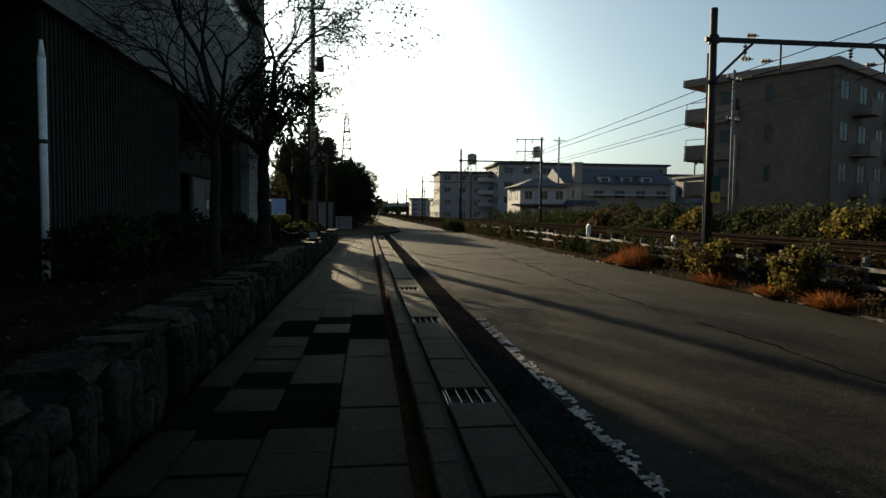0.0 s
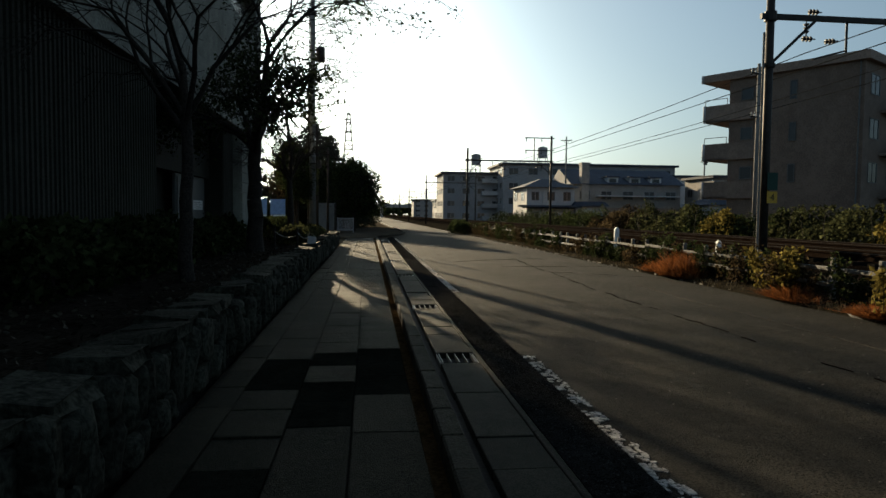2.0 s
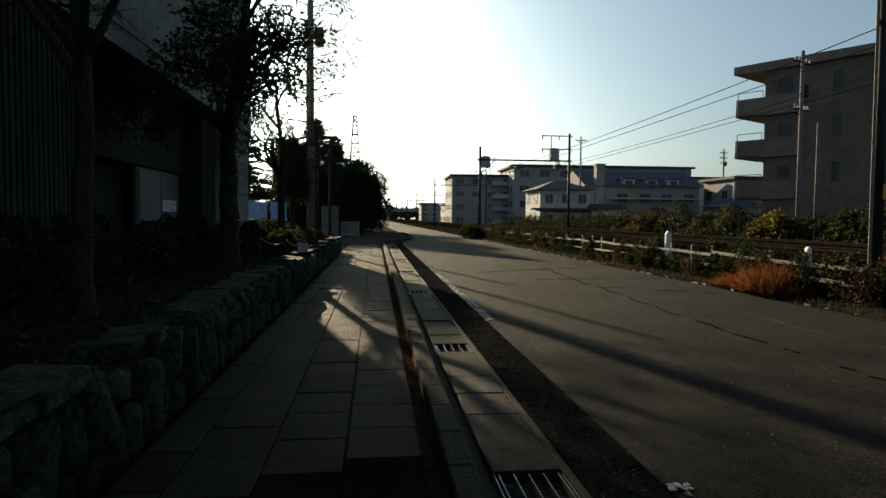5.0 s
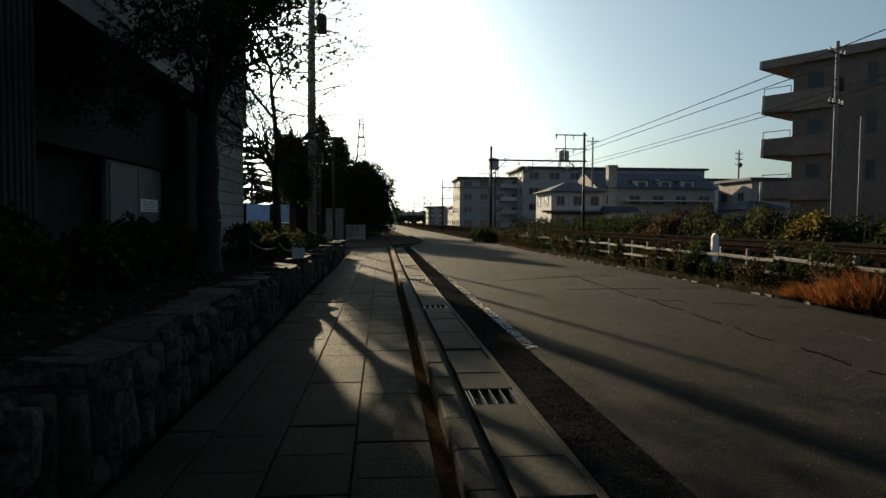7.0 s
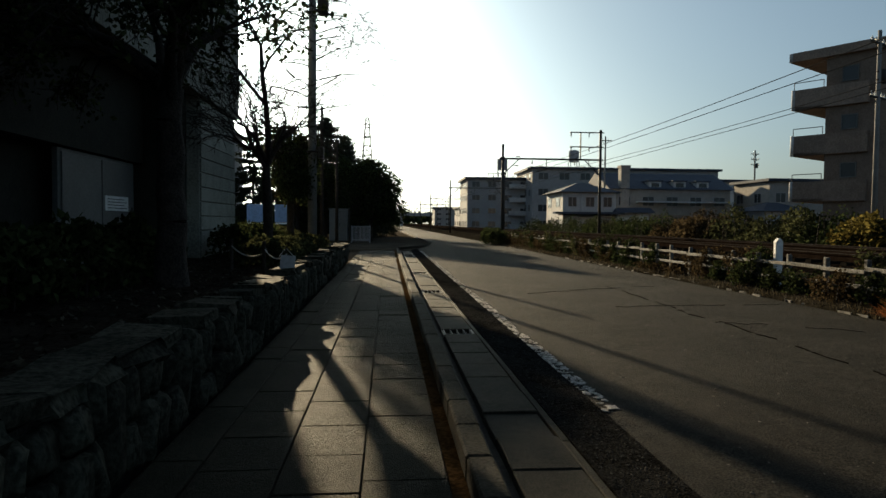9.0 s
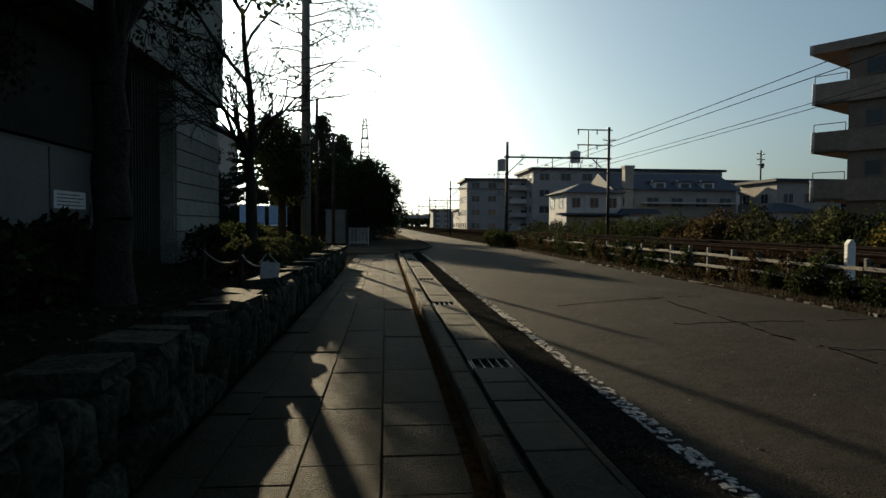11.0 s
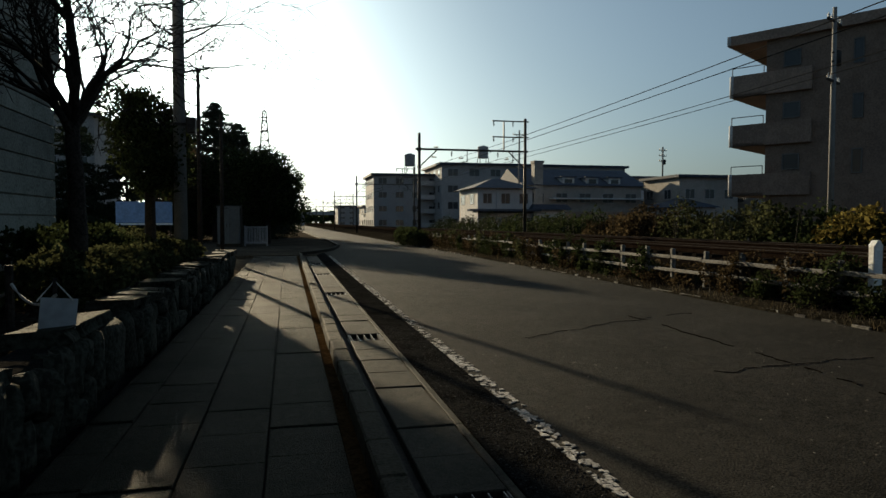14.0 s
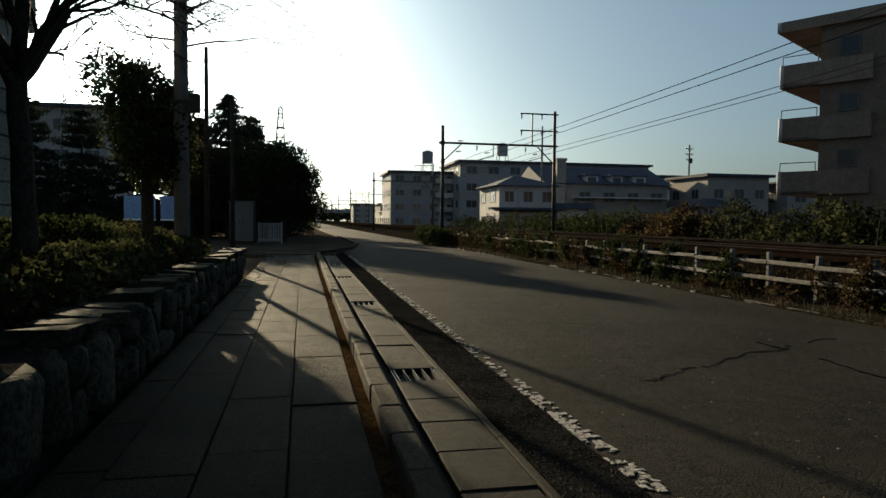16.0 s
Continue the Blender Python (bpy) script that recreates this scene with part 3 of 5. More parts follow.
def blob_tree(x, y, z, label, seed, w, h, trunk, mat, count, size, group="", narrow=1.0):
    """A broad-leaved tree with a dense uneven crown of leaves on real limbs."""
    rng = random.Random(seed)
    t = thing("tree", pose(x, y, z), label, "tree", group)
    g, tips = Mesh(), []
    g.tube((0, 0, -0.2), (0, 0, trunk), 0.04 * w, 0.032 * w, 10, cap=False)
    for k in range(7):
        a = 6.283 * k / 7
        limb(g, (0, 0, trunk - 0.1), (math.cos(a) * 0.9, math.sin(a) * 0.9, 0.9), (h - trunk) * 0.45, 0.02 * w, 2, rng, tips, 0, 0.8, 2, 5)
    part("trunk", g, M["bark"], t)
    f, pts = Mesh(), []
    lumps = [(rng.uniform(-0.36, 0.36) * w * narrow, rng.uniform(-0.36, 0.36) * w, trunk * 0.55 + (h - trunk * 0.55) * rng.uniform(0.15, 0.85), rng.uniform(0.16, 0.3) * w) for _ in range(26)]
    for _ in range(count):
        cx, cy, cz, r = rng.choice(lumps)
        v = Vector((rng.gauss(0, 1), rng.gauss(0, 1), rng.gauss(0, 1))).normalized() * r * rng.uniform(0.55, 1.05)
        pts.append((cx + v.x * narrow, cy + v.y, max(0.3, cz + v.z * 0.8)))
    f.leaves(pts, size, rng)
    part("crown", f, M[mat], t)
    return t


def conifer(x, y, z, label, seed, w, h, count, low=2.3, size=0.2, whorls=22, point=1.0, mat="needle"):
    """A dark conifer: whorls of drooping boughs hung with needle sprays, with air between them."""
    rng = random.Random(seed)
    t = thing("tree", pose(x, y, z), label, "tree", "conifers")
    g = Mesh().tube((0, 0, -0.1), (0, 0, h), 0.17, 0.02, 8)
    f, pts = Mesh(), []
    for i in range(whorls):
        s = (i + rng.uniform(-0.25, 0.25)) / whorls
        zc = low + (h - low - 0.1) * max(0.0, s)
        thin = rng.uniform(0.82, 1.1)
        for k in range(6):
            a = 6.283 * k / 6 + i * 0.7 + rng.uniform(-0.4, 0.4)
            reach = w * 0.5 * max(0.0, 1 - s) ** point * rng.uniform(0.55, 1.15) * thin + 0.1
            tip = Vector((math.cos(a) * reach, math.sin(a) * reach, zc + (0.1 if s > 0.6 else -0.16) * reach))
            g.tube((0, 0, zc), tip, 0.03, 0.007, 4, cap=False)
            side = Vector((-math.sin(a), math.cos(a), 0))
            for _ in range(int(count / (whorls * 6) * (0.25 + 1.5 * (1 - s)))):
                u = rng.random() ** 0.7
                q = Vector((0, 0, zc)).lerp(tip, u) + side * rng.gauss(0, 0.16) * (1.2 - u) * reach
                pts.append((q.x + rng.gauss(0, 0.07), q.y + rng.gauss(0, 0.07), q.z + rng.gauss(0, 0.08) - 0.05))
    part("trunk", g, M["bark"], t)
    f.leaves(pts, size, rng, long=2.0)
    part("crown", f, M[mat], t)
    return t


conifer(-6.0, 77, 0, "tall dark conifer with a pointed top", 31, 13.0, 11.9, 48000, 1.0, 0.1, 36, 0.8)
conifer(-4.3, 80, 0, "dark pointed conifer beside the road", 33, 12.0, 10.6, 40000, 0.8, 0.1, 33, 0.8)
conifer(-2.0, 84, 0, "lower dark conifer beside the road", 40, 8.0, 8.4, 20000, 0.8, 0.1, 22, 0.85)
conifer(-8.8, 80, 0, "dark conifer in the row of trees", 32, 11.0, 10.4, 36000, 1.2, 0.1, 32, 0.8)
conifer(-12.2, 73, 0, "dark layered conifer far behind the hedge", 34, 7.6, 9.9, 17000, 1.8, 0.11, 17, 0.6)
conifer(-15.4, 71, 0, "dark layered conifer far behind the hedge", 30, 7.4, 9.4, 17000, 1.8, 0.11, 16, 0.6)
conifer(-19.2, 72, 0, "dark layered conifer far behind the hedge", 25, 7.4, 10.2, 17000, 1.8, 0.11, 16, 0.6)
conifer(-23.5, 70, 0, "dark layered conifer at the end of the row", 29, 7.6, 9.8, 15000, 1.8, 0.11, 15, 0.6)
blob_tree(-3.45, 35.3, BED_Z - 0.1, "small tree with an uneven dark leafy crown", 53, 3.6, 4.35, 2.9, "leaf", 21000, 0.06, narrow=0.55)
blob_tree(-1.3, 63.5, 0, "broad evergreen tree with a dense rounded crown", 35, 5.2, 6.8, 1.6, "leaf", 22000, 0.11, "evergreens")
blob_tree(-2.6, 71, 0, "broad evergreen tree behind the first", 36, 5.6, 7.4, 1.6, "leaf", 14000, 0.12, "evergreens")
blob_tree(-1.6, 82, 0, "evergreen roadside tree farther along", 37, 6.0, 6.8, 1.6, "leaf", 11000, 0.13, "evergreens")
blob_tree(-7.4, 67, 0, "small tree with russet autumn leaves", 38, 4.4, 7.2, 3.6, "leaf_brown", 3600, 0.13)
blob_tree(-5.2, 68, 0, "dark leafy tree in the row", 39, 4.4, 7.2, 2.6, "leaf", 4500, 0.15)


def twiggy(x, y, z, label, seed, height, r, first):
    """A tall bare tree: one straight stem with fine side boughs all the way up."""
    rng = random.Random(seed)
    t = thing("tree", pose(x, y, z), label, "tree")
    g = Mesh()
    for i in range(8):
        g.tube((0.02 * math.sin(i), 0, height * i / 8 - (0.1 if i == 0 else 0)), (0.02 * math.sin(i + 1), 0, height * (i + 1) / 8), r * (1 - i / 9), r * (1 - (i + 1) / 9), 8, cap=False)
    part("trunk", g, M["bark"], t, smooth=True)
    n = 46
    for k in range(n):
        zc = first + (height - first) * k / n
        a = 2.4 * k + rng.uniform(-0.4, 0.4)
        b = Mesh()
        limb(b, (0, 0, zc), (math.cos(a), math.sin(a), 0.28), (2.0 - 1.0 * k / n) * rng.uniform(0.75, 1.15), 0.032, 3, rng, [], 0.02, 0.75, 2, 5)
        part("bough", b, M["bark"], t, smooth=True)


twiggy(-2.98, 37.1, 0, "tall bare tree with fine twigs behind the utility pole", 9, 12.2, 0.1, 5.7)


def shrub(name, x0, y0, x1, y1, z0, z1, label, seed, mat, count, size, category="hedge", group=""):
    """A clipped hedge or mound: stems inside, leaves over an uneven surface."""
    rng = random.Random(seed)
    t = thing(name, pose((x0 + x1) / 2, (y0 + y1) / 2, z0), label, category, group)
    w, l, h = x1 - x0, y1 - y0, z1 - z0
    g = Mesh()
    for _ in range(max(6, int(l * 4))):
        x, y = rng.uniform(-0.3, 0.3) * w, rng.uniform(-0.45, 0.45) * l
        g.tube((x, y, -0.08), (x + rng.gauss(0, 0.1), y + rng.gauss(0, 0.1), h * 0.8), 0.018, 0.006, 4)
    part("stem", g, M["bark"], t)["kind"] = "stuff"
    f, pts = Mesh(), []
    for _ in range(count):
        x, y = rng.uniform(-0.5, 0.5), rng.uniform(-0.5, 0.5)
        e = max(abs(x) * 2, 1 - (0.5 - abs(y)) * l / max(w, 0.01) * 2)
        top = h * (1 - 0.55 * max(0, e) ** 3) * (0.86 + 0.28 * noise.noise((x * w * 1.6 + seed, y * l * 1.6, 0)))
        u = rng.random()
        z = top * (1 - 0.25 * u * u) if rng.random() < 0.6 else top * rng.uniform(0.1, 1)
        k = 1 + 0.12 * noise.noise((y * l * 2, z * 3, seed))
        pts.append((x * w * k, y * l, z))
    f.leaves(pts, size, rng)
    part("foliage", f, M[mat], t)
    return t


shrub("hedge", -24.0, 67.5, -6.0, 69.5, 0, 3.3, "long dark hedge behind the blue boards", 26, "leaf", 6500, 0.16)
shrub("hedge", -4.4, 9.8, -3.3, 16.2, BED_Z, 1.55, "dark overgrown hedge against the hall", 41, "leaf", 5200, 0.08)
shrub("hedge", -4.3, 17.6, -3.4, 22.6, BED_Z, 1.5, "dark hedge beside the steel door", 42, "leaf", 4000, 0.08)
shrub("hedge", -4.3, 27.2, -3.2, 33.0, BED_Z, 1.45, "dark hedge at the hall's end bay", 43, "leaf", 4200, 0.07)
shrub("hedge", -5.6, 33.6, -3.2, 38.5, BED_Z, 1.35, "clipped hedge with leaves coloured pale as if sunlit", 44, "leaf_pale", 4200, 0.06)
shrub("shrub", -3.0, 24.2, -2.02, 27.0, BED_Z, 1.14, "low clipped shrub in the planting bed", 45, "leaf_pale", 4400, 0.05, "shrub")
shrub("shrub", -3.1, 27.2, -2.02, 30.8, BED_Z, 1.1, "low clipped shrub with leaves coloured pale as if sunlit", 46, "leaf_pale", 4400, 0.05, "shrub")
shrub("shrub", -3.0, 31.2, -2.02, 34.6, BED_Z, 1.1, "low clipped shrub near the utility pole", 47, "leaf_pale", 4400, 0.05, "shrub")
shrub("shrub", -5.6, 5.0, -4.2, 9.2, BED_Z, 3.9, "tall dark ivy-covered shrub by the flank wall", 48, "leaf", 4200, 0.1, "shrub")


# ---- vegetation on the railway side ----
def thicket(y0, y1, seed, label, mat, count, x0=17.3, x1=20.6, top=1.75):
    rng = random.Random(seed)
    t = thing("thicket", pose((x0 + x1) / 2, (y0 + y1) / 2, 0.3), label, "thicket", "railway thicket")
    cy, l, w = (y0 + y1) / 2, y1 - y0, x1 - x0
    g = Mesh()
    for _ in range(int(l * 6)):
        x, y = rng.uniform(-0.5, 0.5) * w, rng.uniform(-0.5, 0.5) * l
        g.tube((x, y, -0.25), (x + rng.gauss(0, 0.2), y + rng.gauss(0, 0.2), top * rng.uniform(0.6, 1.1)), 0.02, 0.006, 4)
    part("stem", g, M["bark"], t)["kind"] = "stuff"
    f, pts = Mesh(), []
    for _ in range(count):
        x, y = rng.uniform(-0.5, 0.5), rng.uniform(-0.5, 0.5) * l
        hh = top * (1 - 0.7 * (abs(x) * 2) ** 3) * (0.8 + 0.75 * noise.noise((x * 3 + 4, (y + cy) * 0.45, 2)) + 0.25 * noise.noise((x * 9, (y + cy) * 1.5, 9)))
        pts.append((x * w, y, max(0.0, hh * (rng.random() ** 0.45))))
    f.leaves(pts, 0.13, rng, long=1.25)
    part("foliage", f, M[mat], t)
    return t


for i, (mat, lab) in enumerate((("leaf", "rank dark green creeper thicket beyond the tracks"), ("leaf_pale", "olive-green creeper thicket with yellowing leaves"), ("leaf", "rank dark green creeper thicket beyond the tracks"), ("leaf_pale", "olive-green creeper thicket with yellowing leaves"), ("leaf_brown", "creeper thicket turning russet"), ("leaf", "rank dark green creeper thicket beyond the tracks"), ("leaf", "rank dark green creeper thicket beyond the tracks"))):
    thicket(14 + 8 * i, 22.6 + 8 * i, 60 + i, lab, mat, 6500 if i < 5 else 4000)
thicket(70, 100, 70, "long dark creeper thicket in the distance", "leaf", 5000)
for i, (y, mat, lab) in enumerate(((21, "leaf_yellow", "yellow-green creeper clump in the thicket"), (33, "leaf_yellow", "yellow-green creeper clump in the thicket"), (47, "leaf_brown", "russet creeper clump in the thicket"))):
    shrub("creeper", 17.0, y, 18.4, y + 2.6, 0.4, 2.0, lab, 80 + i, mat, 900, 0.13, "creeper")


def weed(x, y, w, l, h, label, seed, mat, count, size, blades=False):
    rng = random.Random(seed)
    t = thing("weeds", pose(x, y, 0.05), label, "weeds", "fence weeds")
    f = Mesh()
    if blades:
        for _ in range(count):
            a = rng.uniform(0, 6.283)
            r = rng.random() ** 0.7
            b = Vector((math.cos(a) * r * w / 2, math.sin(a) * r * l / 2, -0.02))
            tip = b + Vector((rng.gauss(0, 0.2), rng.gauss(0, 0.2), h * rng.uniform(0.3, 1.1) * (1.1 - 0.6 * r) * (0.75 + 0.5 * noise.noise((b.x * 4, b.y * 4, seed)))))
            o = Vector((rng.gauss(0, 1), rng.gauss(0, 1), 0)).normalized() * 0.008
            k = len(f.v)
            f.v += [tuple(b - o), tuple(b + o), tuple((b + tip) / 2 + o), tuple((b + tip) / 2 - o), tuple(tip)]
            f.f += [(k, k + 1, k + 2, k + 3), (k + 3, k + 2, k + 4)]
    else:
        g, tips = Mesh(), []
        for _ in range(max(5, int(l * 7))):
            px, py = rng.uniform(-0.4, 0.4) * w, rng.uniform(-0.48, 0.48) * l
            e = Vector((px + rng.gauss(0, 0.12), py + rng.gauss(0, 0.15), h * rng.uniform(0.5, 1.05)))
            g.tube((px, py, -0.06), e, 0.009, 0.004, 4)
            tips += [(Vector((px, py, 0)) * (1 - s) + e * s) for s in (0.25, 0.45, 0.65, 0.8, 0.92, 1)]
        part("stem", g, M["bark"], t)["kind"] = "stuff"
        pts = []
        for _ in range(count):
            p = rng.choice(tips)
            pts.append((p[0] + rng.gauss(0, 0.07), p[1] + rng.gauss(0, 0.09), max(0.01, p[2] + rng.gauss(0, 0.05))))
        f.leaves(pts, size, rng)
    part("foliage", f, M[mat], t)


rngw = random.Random(77)
k = 0
for i in range(50):
    y = 4.7 + 1.15 * i
    thick = 12.6 < y < 28.4 or y > 33.0
    mat = rngw.choice(["leaf", "leaf_brown", "leaf", "leaf", "leaf_pale"])
    lab = {"leaf": "dark green creeper smothering a fence post", "leaf_brown": "withered brown creeper on a fence post", "leaf_pale": "olive creeper on a fence post"}[mat]
    gap = abs(y - 24.0) < 1.3                     # kept short round the marker post
    if rngw.random() < (0.94 if thick else 0.3) and not gap:
        weed(8.4, y + rngw.uniform(-0.1, 0.1), 0.34, 0.46, rngw.uniform(0.78, 1.0), lab, 100 + k, mat, 900, 0.048)
    low = rngw.choice(["leaf", "leaf_brown", "leaf_brown"])
    weed(8.3, y + 0.57, 0.5, 1.0, rngw.uniform(0.5, 0.6) if gap else rngw.uniform(0.5, 0.9) if thick else rngw.uniform(0.2, 0.4) if y < 33 else rngw.uniform(0.5, 0.8), "tangled withered weeds along the fence" if thick else "low withered weeds along the fence", 200 + k, low, 1000 if thick else 400, 0.042)
    k += 1
y = 6.5
while y < 58:
    l = rngw.uniform(1.4, 2.6)
    mat = rngw.choice(["leaf", "leaf_brown", "leaf"])
    weed(9.0 + rngw.uniform(-0.1, 0.2), y + l / 2, 0.8, l, rngw.uniform(0.2, 0.4), "dark tangled weeds behind the fence", 400 + k, mat, int(330 * l), 0.075)
    y += l * 0.95
    k += 1
for x, y, w, l, h, mat, lab, bl in ((8.12, 19.2, 0.85, 2.05, 0.8, "dry", "bushy orange-brown stand of dry stalks", True), (8.15, 20.6, 0.6, 0.9, 0.45, "dry", "orange-brown dry grass clump", True), (8.1, 15.0, 0.5, 0.8, 0.95, "leaf_yellow", "yellow creeper climbing the fence", False), (8.0, 14.4, 0.5, 1.6, 0.4, "dry", "low tawny dry grass", True), (8.0, 11.8, 0.5, 0.8, 0.85, "leaf_yellow", "yellow creeper climbing the fence", False), (7.95, 10.6, 0.5, 0.9, 0.4, "dry", "low tawny dry grass", True), (7.95, 12.3, 0.45, 0.9, 0.3, "dry", "low tawny dry grass", True)):
    weed(x, y, w, l, h, lab, int(y * 10), mat, 5200 if l > 2 else 1500 if bl else 1500 if mat == "dry" else 700, 0.07, bl)


shrub("bush", 6.9, 56, 8.3, 60, 0.02, 1.1, "dark bush at the road's edge by the fence end", 85, "leaf", 2600, 0.09, "bush")
shrub("bush", 8.0, 62, 9.2, 68, 0.1, 1.2, "dark bush beyond the fence", 86, "leaf", 2600, 0.1, "bush")


def edging():
    """Broken concrete edging at the far side of the road."""
    rng = random.Random(33)
    g, y = Mesh(), -8.0
    while y < 70:
        l = rng.uniform(0.06, 0.34)
        if rng.random() < 0.4:
            g.prism([(7.79 + rng.gauss(0, 0.012), y), (7.835, y), (7.835, y + l), (7.79 + rng.gauss(0, 0.012), y + l)], -0.1, 0.026 + rng.uniform(0, 0.01))
        y += l
    solid("road_edging", g, M["fence"], "broken pale concrete edging along the far side of the road", "kerb")


edging()


def grass_fringe():
    rng = random.Random(5)
    f = Mesh()
    for _ in range(5200):
        y = 5 + 60 * rng.random() ** 1.3
        x = 7.78 + abs(rng.gauss(0, 0.22))
        z = 0.03 + (x - 7.8) * 0.12
        h = rng.uniform(0.05, 0.2)
        o = Vector((rng.gauss(0, 1), rng.gauss(0, 1), 0)).normalized() * 0.008
        d = Vector((rng.gauss(0, 0.06), rng.gauss(0, 0.06), h))
        p = Vector((x, y, z - 0.03))
        k = len(f.v)
        f.v += [tuple(p - o), tuple(p + o), tuple(p + d)]
        f.f.append((k, k + 1, k + 2))
    solid("verge_grass", f, M["straw"], "thin dry grass fringe along the road's edge", "grass", kind="stuff")


grass_fringe()

# ---- railway fence, posts and masts ----


def fence(n=50, y0=4.7, gap=1.15):
    t = thing("railway_fence", pose(8.4, y0, 0.1), "weathered pale concrete post-and-rail fence beside the railway", "fence")
    post = Mesh().block(-0.045, -0.045, -0.25, 0.045, 0.045, 0.78, 0.012).data("post", M["fence"])
    rail = Mesh().block(-0.028, 0.0, 0.0, 0.028, gap, 0.075, 0.01).data("fence_rail", M["fence"])
    rng = random.Random(4)
    for i in range(n):
        p = part("post", post, None, t)
        p.matrix_local = pose(rng.gauss(0, 0.012), i * gap, rng.gauss(0, 0.012), rng.gauss(0, 0.8), rng.gauss(0, 1.2), 0)
        for z in (0.27, 0.55):
            r = part("fence_rail", rail, None, t)
            r.matrix_local = pose(-0.08, i * gap - 0.02, z + rng.gauss(0, 0.012), rng.gauss(0, 0.5), 0, rng.gauss(0, 0.4))


fence()


def marker(x, y, z0, z1, label, w=0.062):
    t = thing("marker_post", pose(x, y, z0), label, "post", "white marker posts")
    h = z1 - z0
    part("shaft", Mesh().block(-w, -0.055, -0.05, w, 0.055, h - w, 0.012), M["white"], t)
    part("cap", Mesh().prism([(-w, 0), (w, 0), (0.02, w), (-0.02, w)], -0.055, 0.055, pose(0, 0, h - w, 90, 0, 0)), M["white"], t)


marker(8.57, 24.95, 0.15, 1.2, "white-painted concrete marker post beside the fence", 0.082)
marker(9.85, 20.5, 0.4, 0.93, "short white post between the rails")


def mast(t, x, y, top, r=0.115, z0=0.3):
    part("mast", Mesh().tube((x, y, z0 - 0.3), (x, y, top), r, r * 0.85, 10), M["steel"], t, smooth=True)


def insulator(g, p, d, n=3):
    d = Vector(d).normalized()
    p = Vector(p)
    for i in range(n):
        g.tube(p + d * (0.09 * i), p + d * (0.09 * i + 0.05), 0.075, 0.04, 8)
    return g.tube(p - d * 0.06, p + d * (0.09 * n + 0.05), 0.018, n=5)


def gantry(y, near=False, label="steel mast portal carrying the railway's overhead wires"):
    lx, rx = 8.7 if not near else 9.98, 16.25
    t = thing("catenary_gantry", pose(0, y, 0), label, "catenary gantry", "catenary gantries")
    lt, rt = (7.5, 8.7)
    for x, top in ((lx, lt), (rx, rt)):
        mast(t, x, 0, top)
    bz = 6.35 if not near else 6.55
    part("beam", Mesh().box(lx - 0.25, -0.05, bz, rx + 0.2, 0.05, bz + 0.13), M["steel"], t)
    part("brace", Mesh().tube((lx + 0.1, 0, bz - 1.05), (lx + 1.2, 0, bz), 0.04), M["steel"], t)
    part("brace", Mesh().tube((rx - 0.1, 0, bz - 1.05), (rx - 1.2, 0, bz), 0.04), M["steel"], t)
    part("band", Mesh().tube((lx, 0, bz - 1.2), (lx, 0, bz - 1.1), 0.15, n=10), M["steel"], t)
    part("band", Mesh().tube((lx, 0, bz - 0.05), (lx, 0, bz + 0.18), 0.15, n=10), M["steel"], t)
    for p, d in [((cx - 0.2, 0, bz - 0.08), (0, 0, -1)) for cx in (11.15, 14.45)] + [((cx + 0.35, 0, bz - 0.5), (1, 0, 0.1)) for cx in (11.15, 14.45)] + [((lx + 0.9, 0, bz - 0.45), (1, 0, 0)), ((lx + 1.05, 0, bz + 0.22), (1, 0, 0))]:
        part("insulator", insulator(Mesh(), p, d), M["steel"], t, smooth=True)
    for cx in (11.15, 14.45):
        arm = Mesh()
        arm.tube((cx + 0.9, 0, bz), (cx + 0.9, 0, bz - 0.75), 0.03).tube((cx + 0.9, 0, bz - 0.7), (cx, 0, bz - 0.95), 0.022)
        part("steady_arm", arm, M["steel"], t)
    if not near:
        fr = Mesh()
        for z in (7.35, 8.45):
            fr.box(rx - 2.4, -0.04, z, rx + 0.25, 0.04, z + 0.08)
        fr.box(rx - 1.6, -0.04, bz, rx - 1.52, 0.04, 8.45)
        part("cross_arm", fr, M["steel"], t)
        for x in (rx - 2.3, rx - 0.9):
            for z in (7.35, 8.45):
                part("insulator", insulator(Mesh(), (x, 0, z - 0.02), (0, 0, -1), 3), M["steel"], t, smooth=True)
    if near:
        part("number_plate", Mesh().block(lx - 0.02, -0.15, 1.95, lx + 0.26, -0.135, 2.25, 0.004), M["yellow"], t, "yellow number plate")
        part("sign_plate", Mesh().block(lx - 0.02, -0.15, 2.28, lx + 0.26, -0.135, 2.72, 0.004), M["green"], t, "dark green plate")
        part("conduit", Mesh().tube((lx - 0.18, -0.05, 0.3), (lx - 0.18, -0.05, 6.2), 0.03), M["pole"], t)
        cu = bpy.data.curves.new("figure", "FONT")
        cu.body, cu.size, cu.extrude, cu.align_x = "4", 0.24, 0.002, "CENTER"
        cu.materials.append(M["black"])
        ob = new("figure", cu)
        ob.parent = t
        ob.matrix_local = pose(lx + 0.12, -0.153, 2.02, 90, 0, 0)
    return t


GANTRIES = [-23.5, 18.6, 61, 103, 145, 187, 229]
for i, gy in enumerate(GANTRIES):
    gantry(gy, near=(i == 1))


def span(name, a, b, sag, r, label, parent):
    a, b = Vector(a), Vector(b)
    pts = [a.lerp(b, s / 12) - Vector((0, 0, sag * 4 * (s / 12) * (1 - s / 12))) for s in range(13)]
    part(name, Mesh().path(pts, r, 4), M["wire"], parent, label)


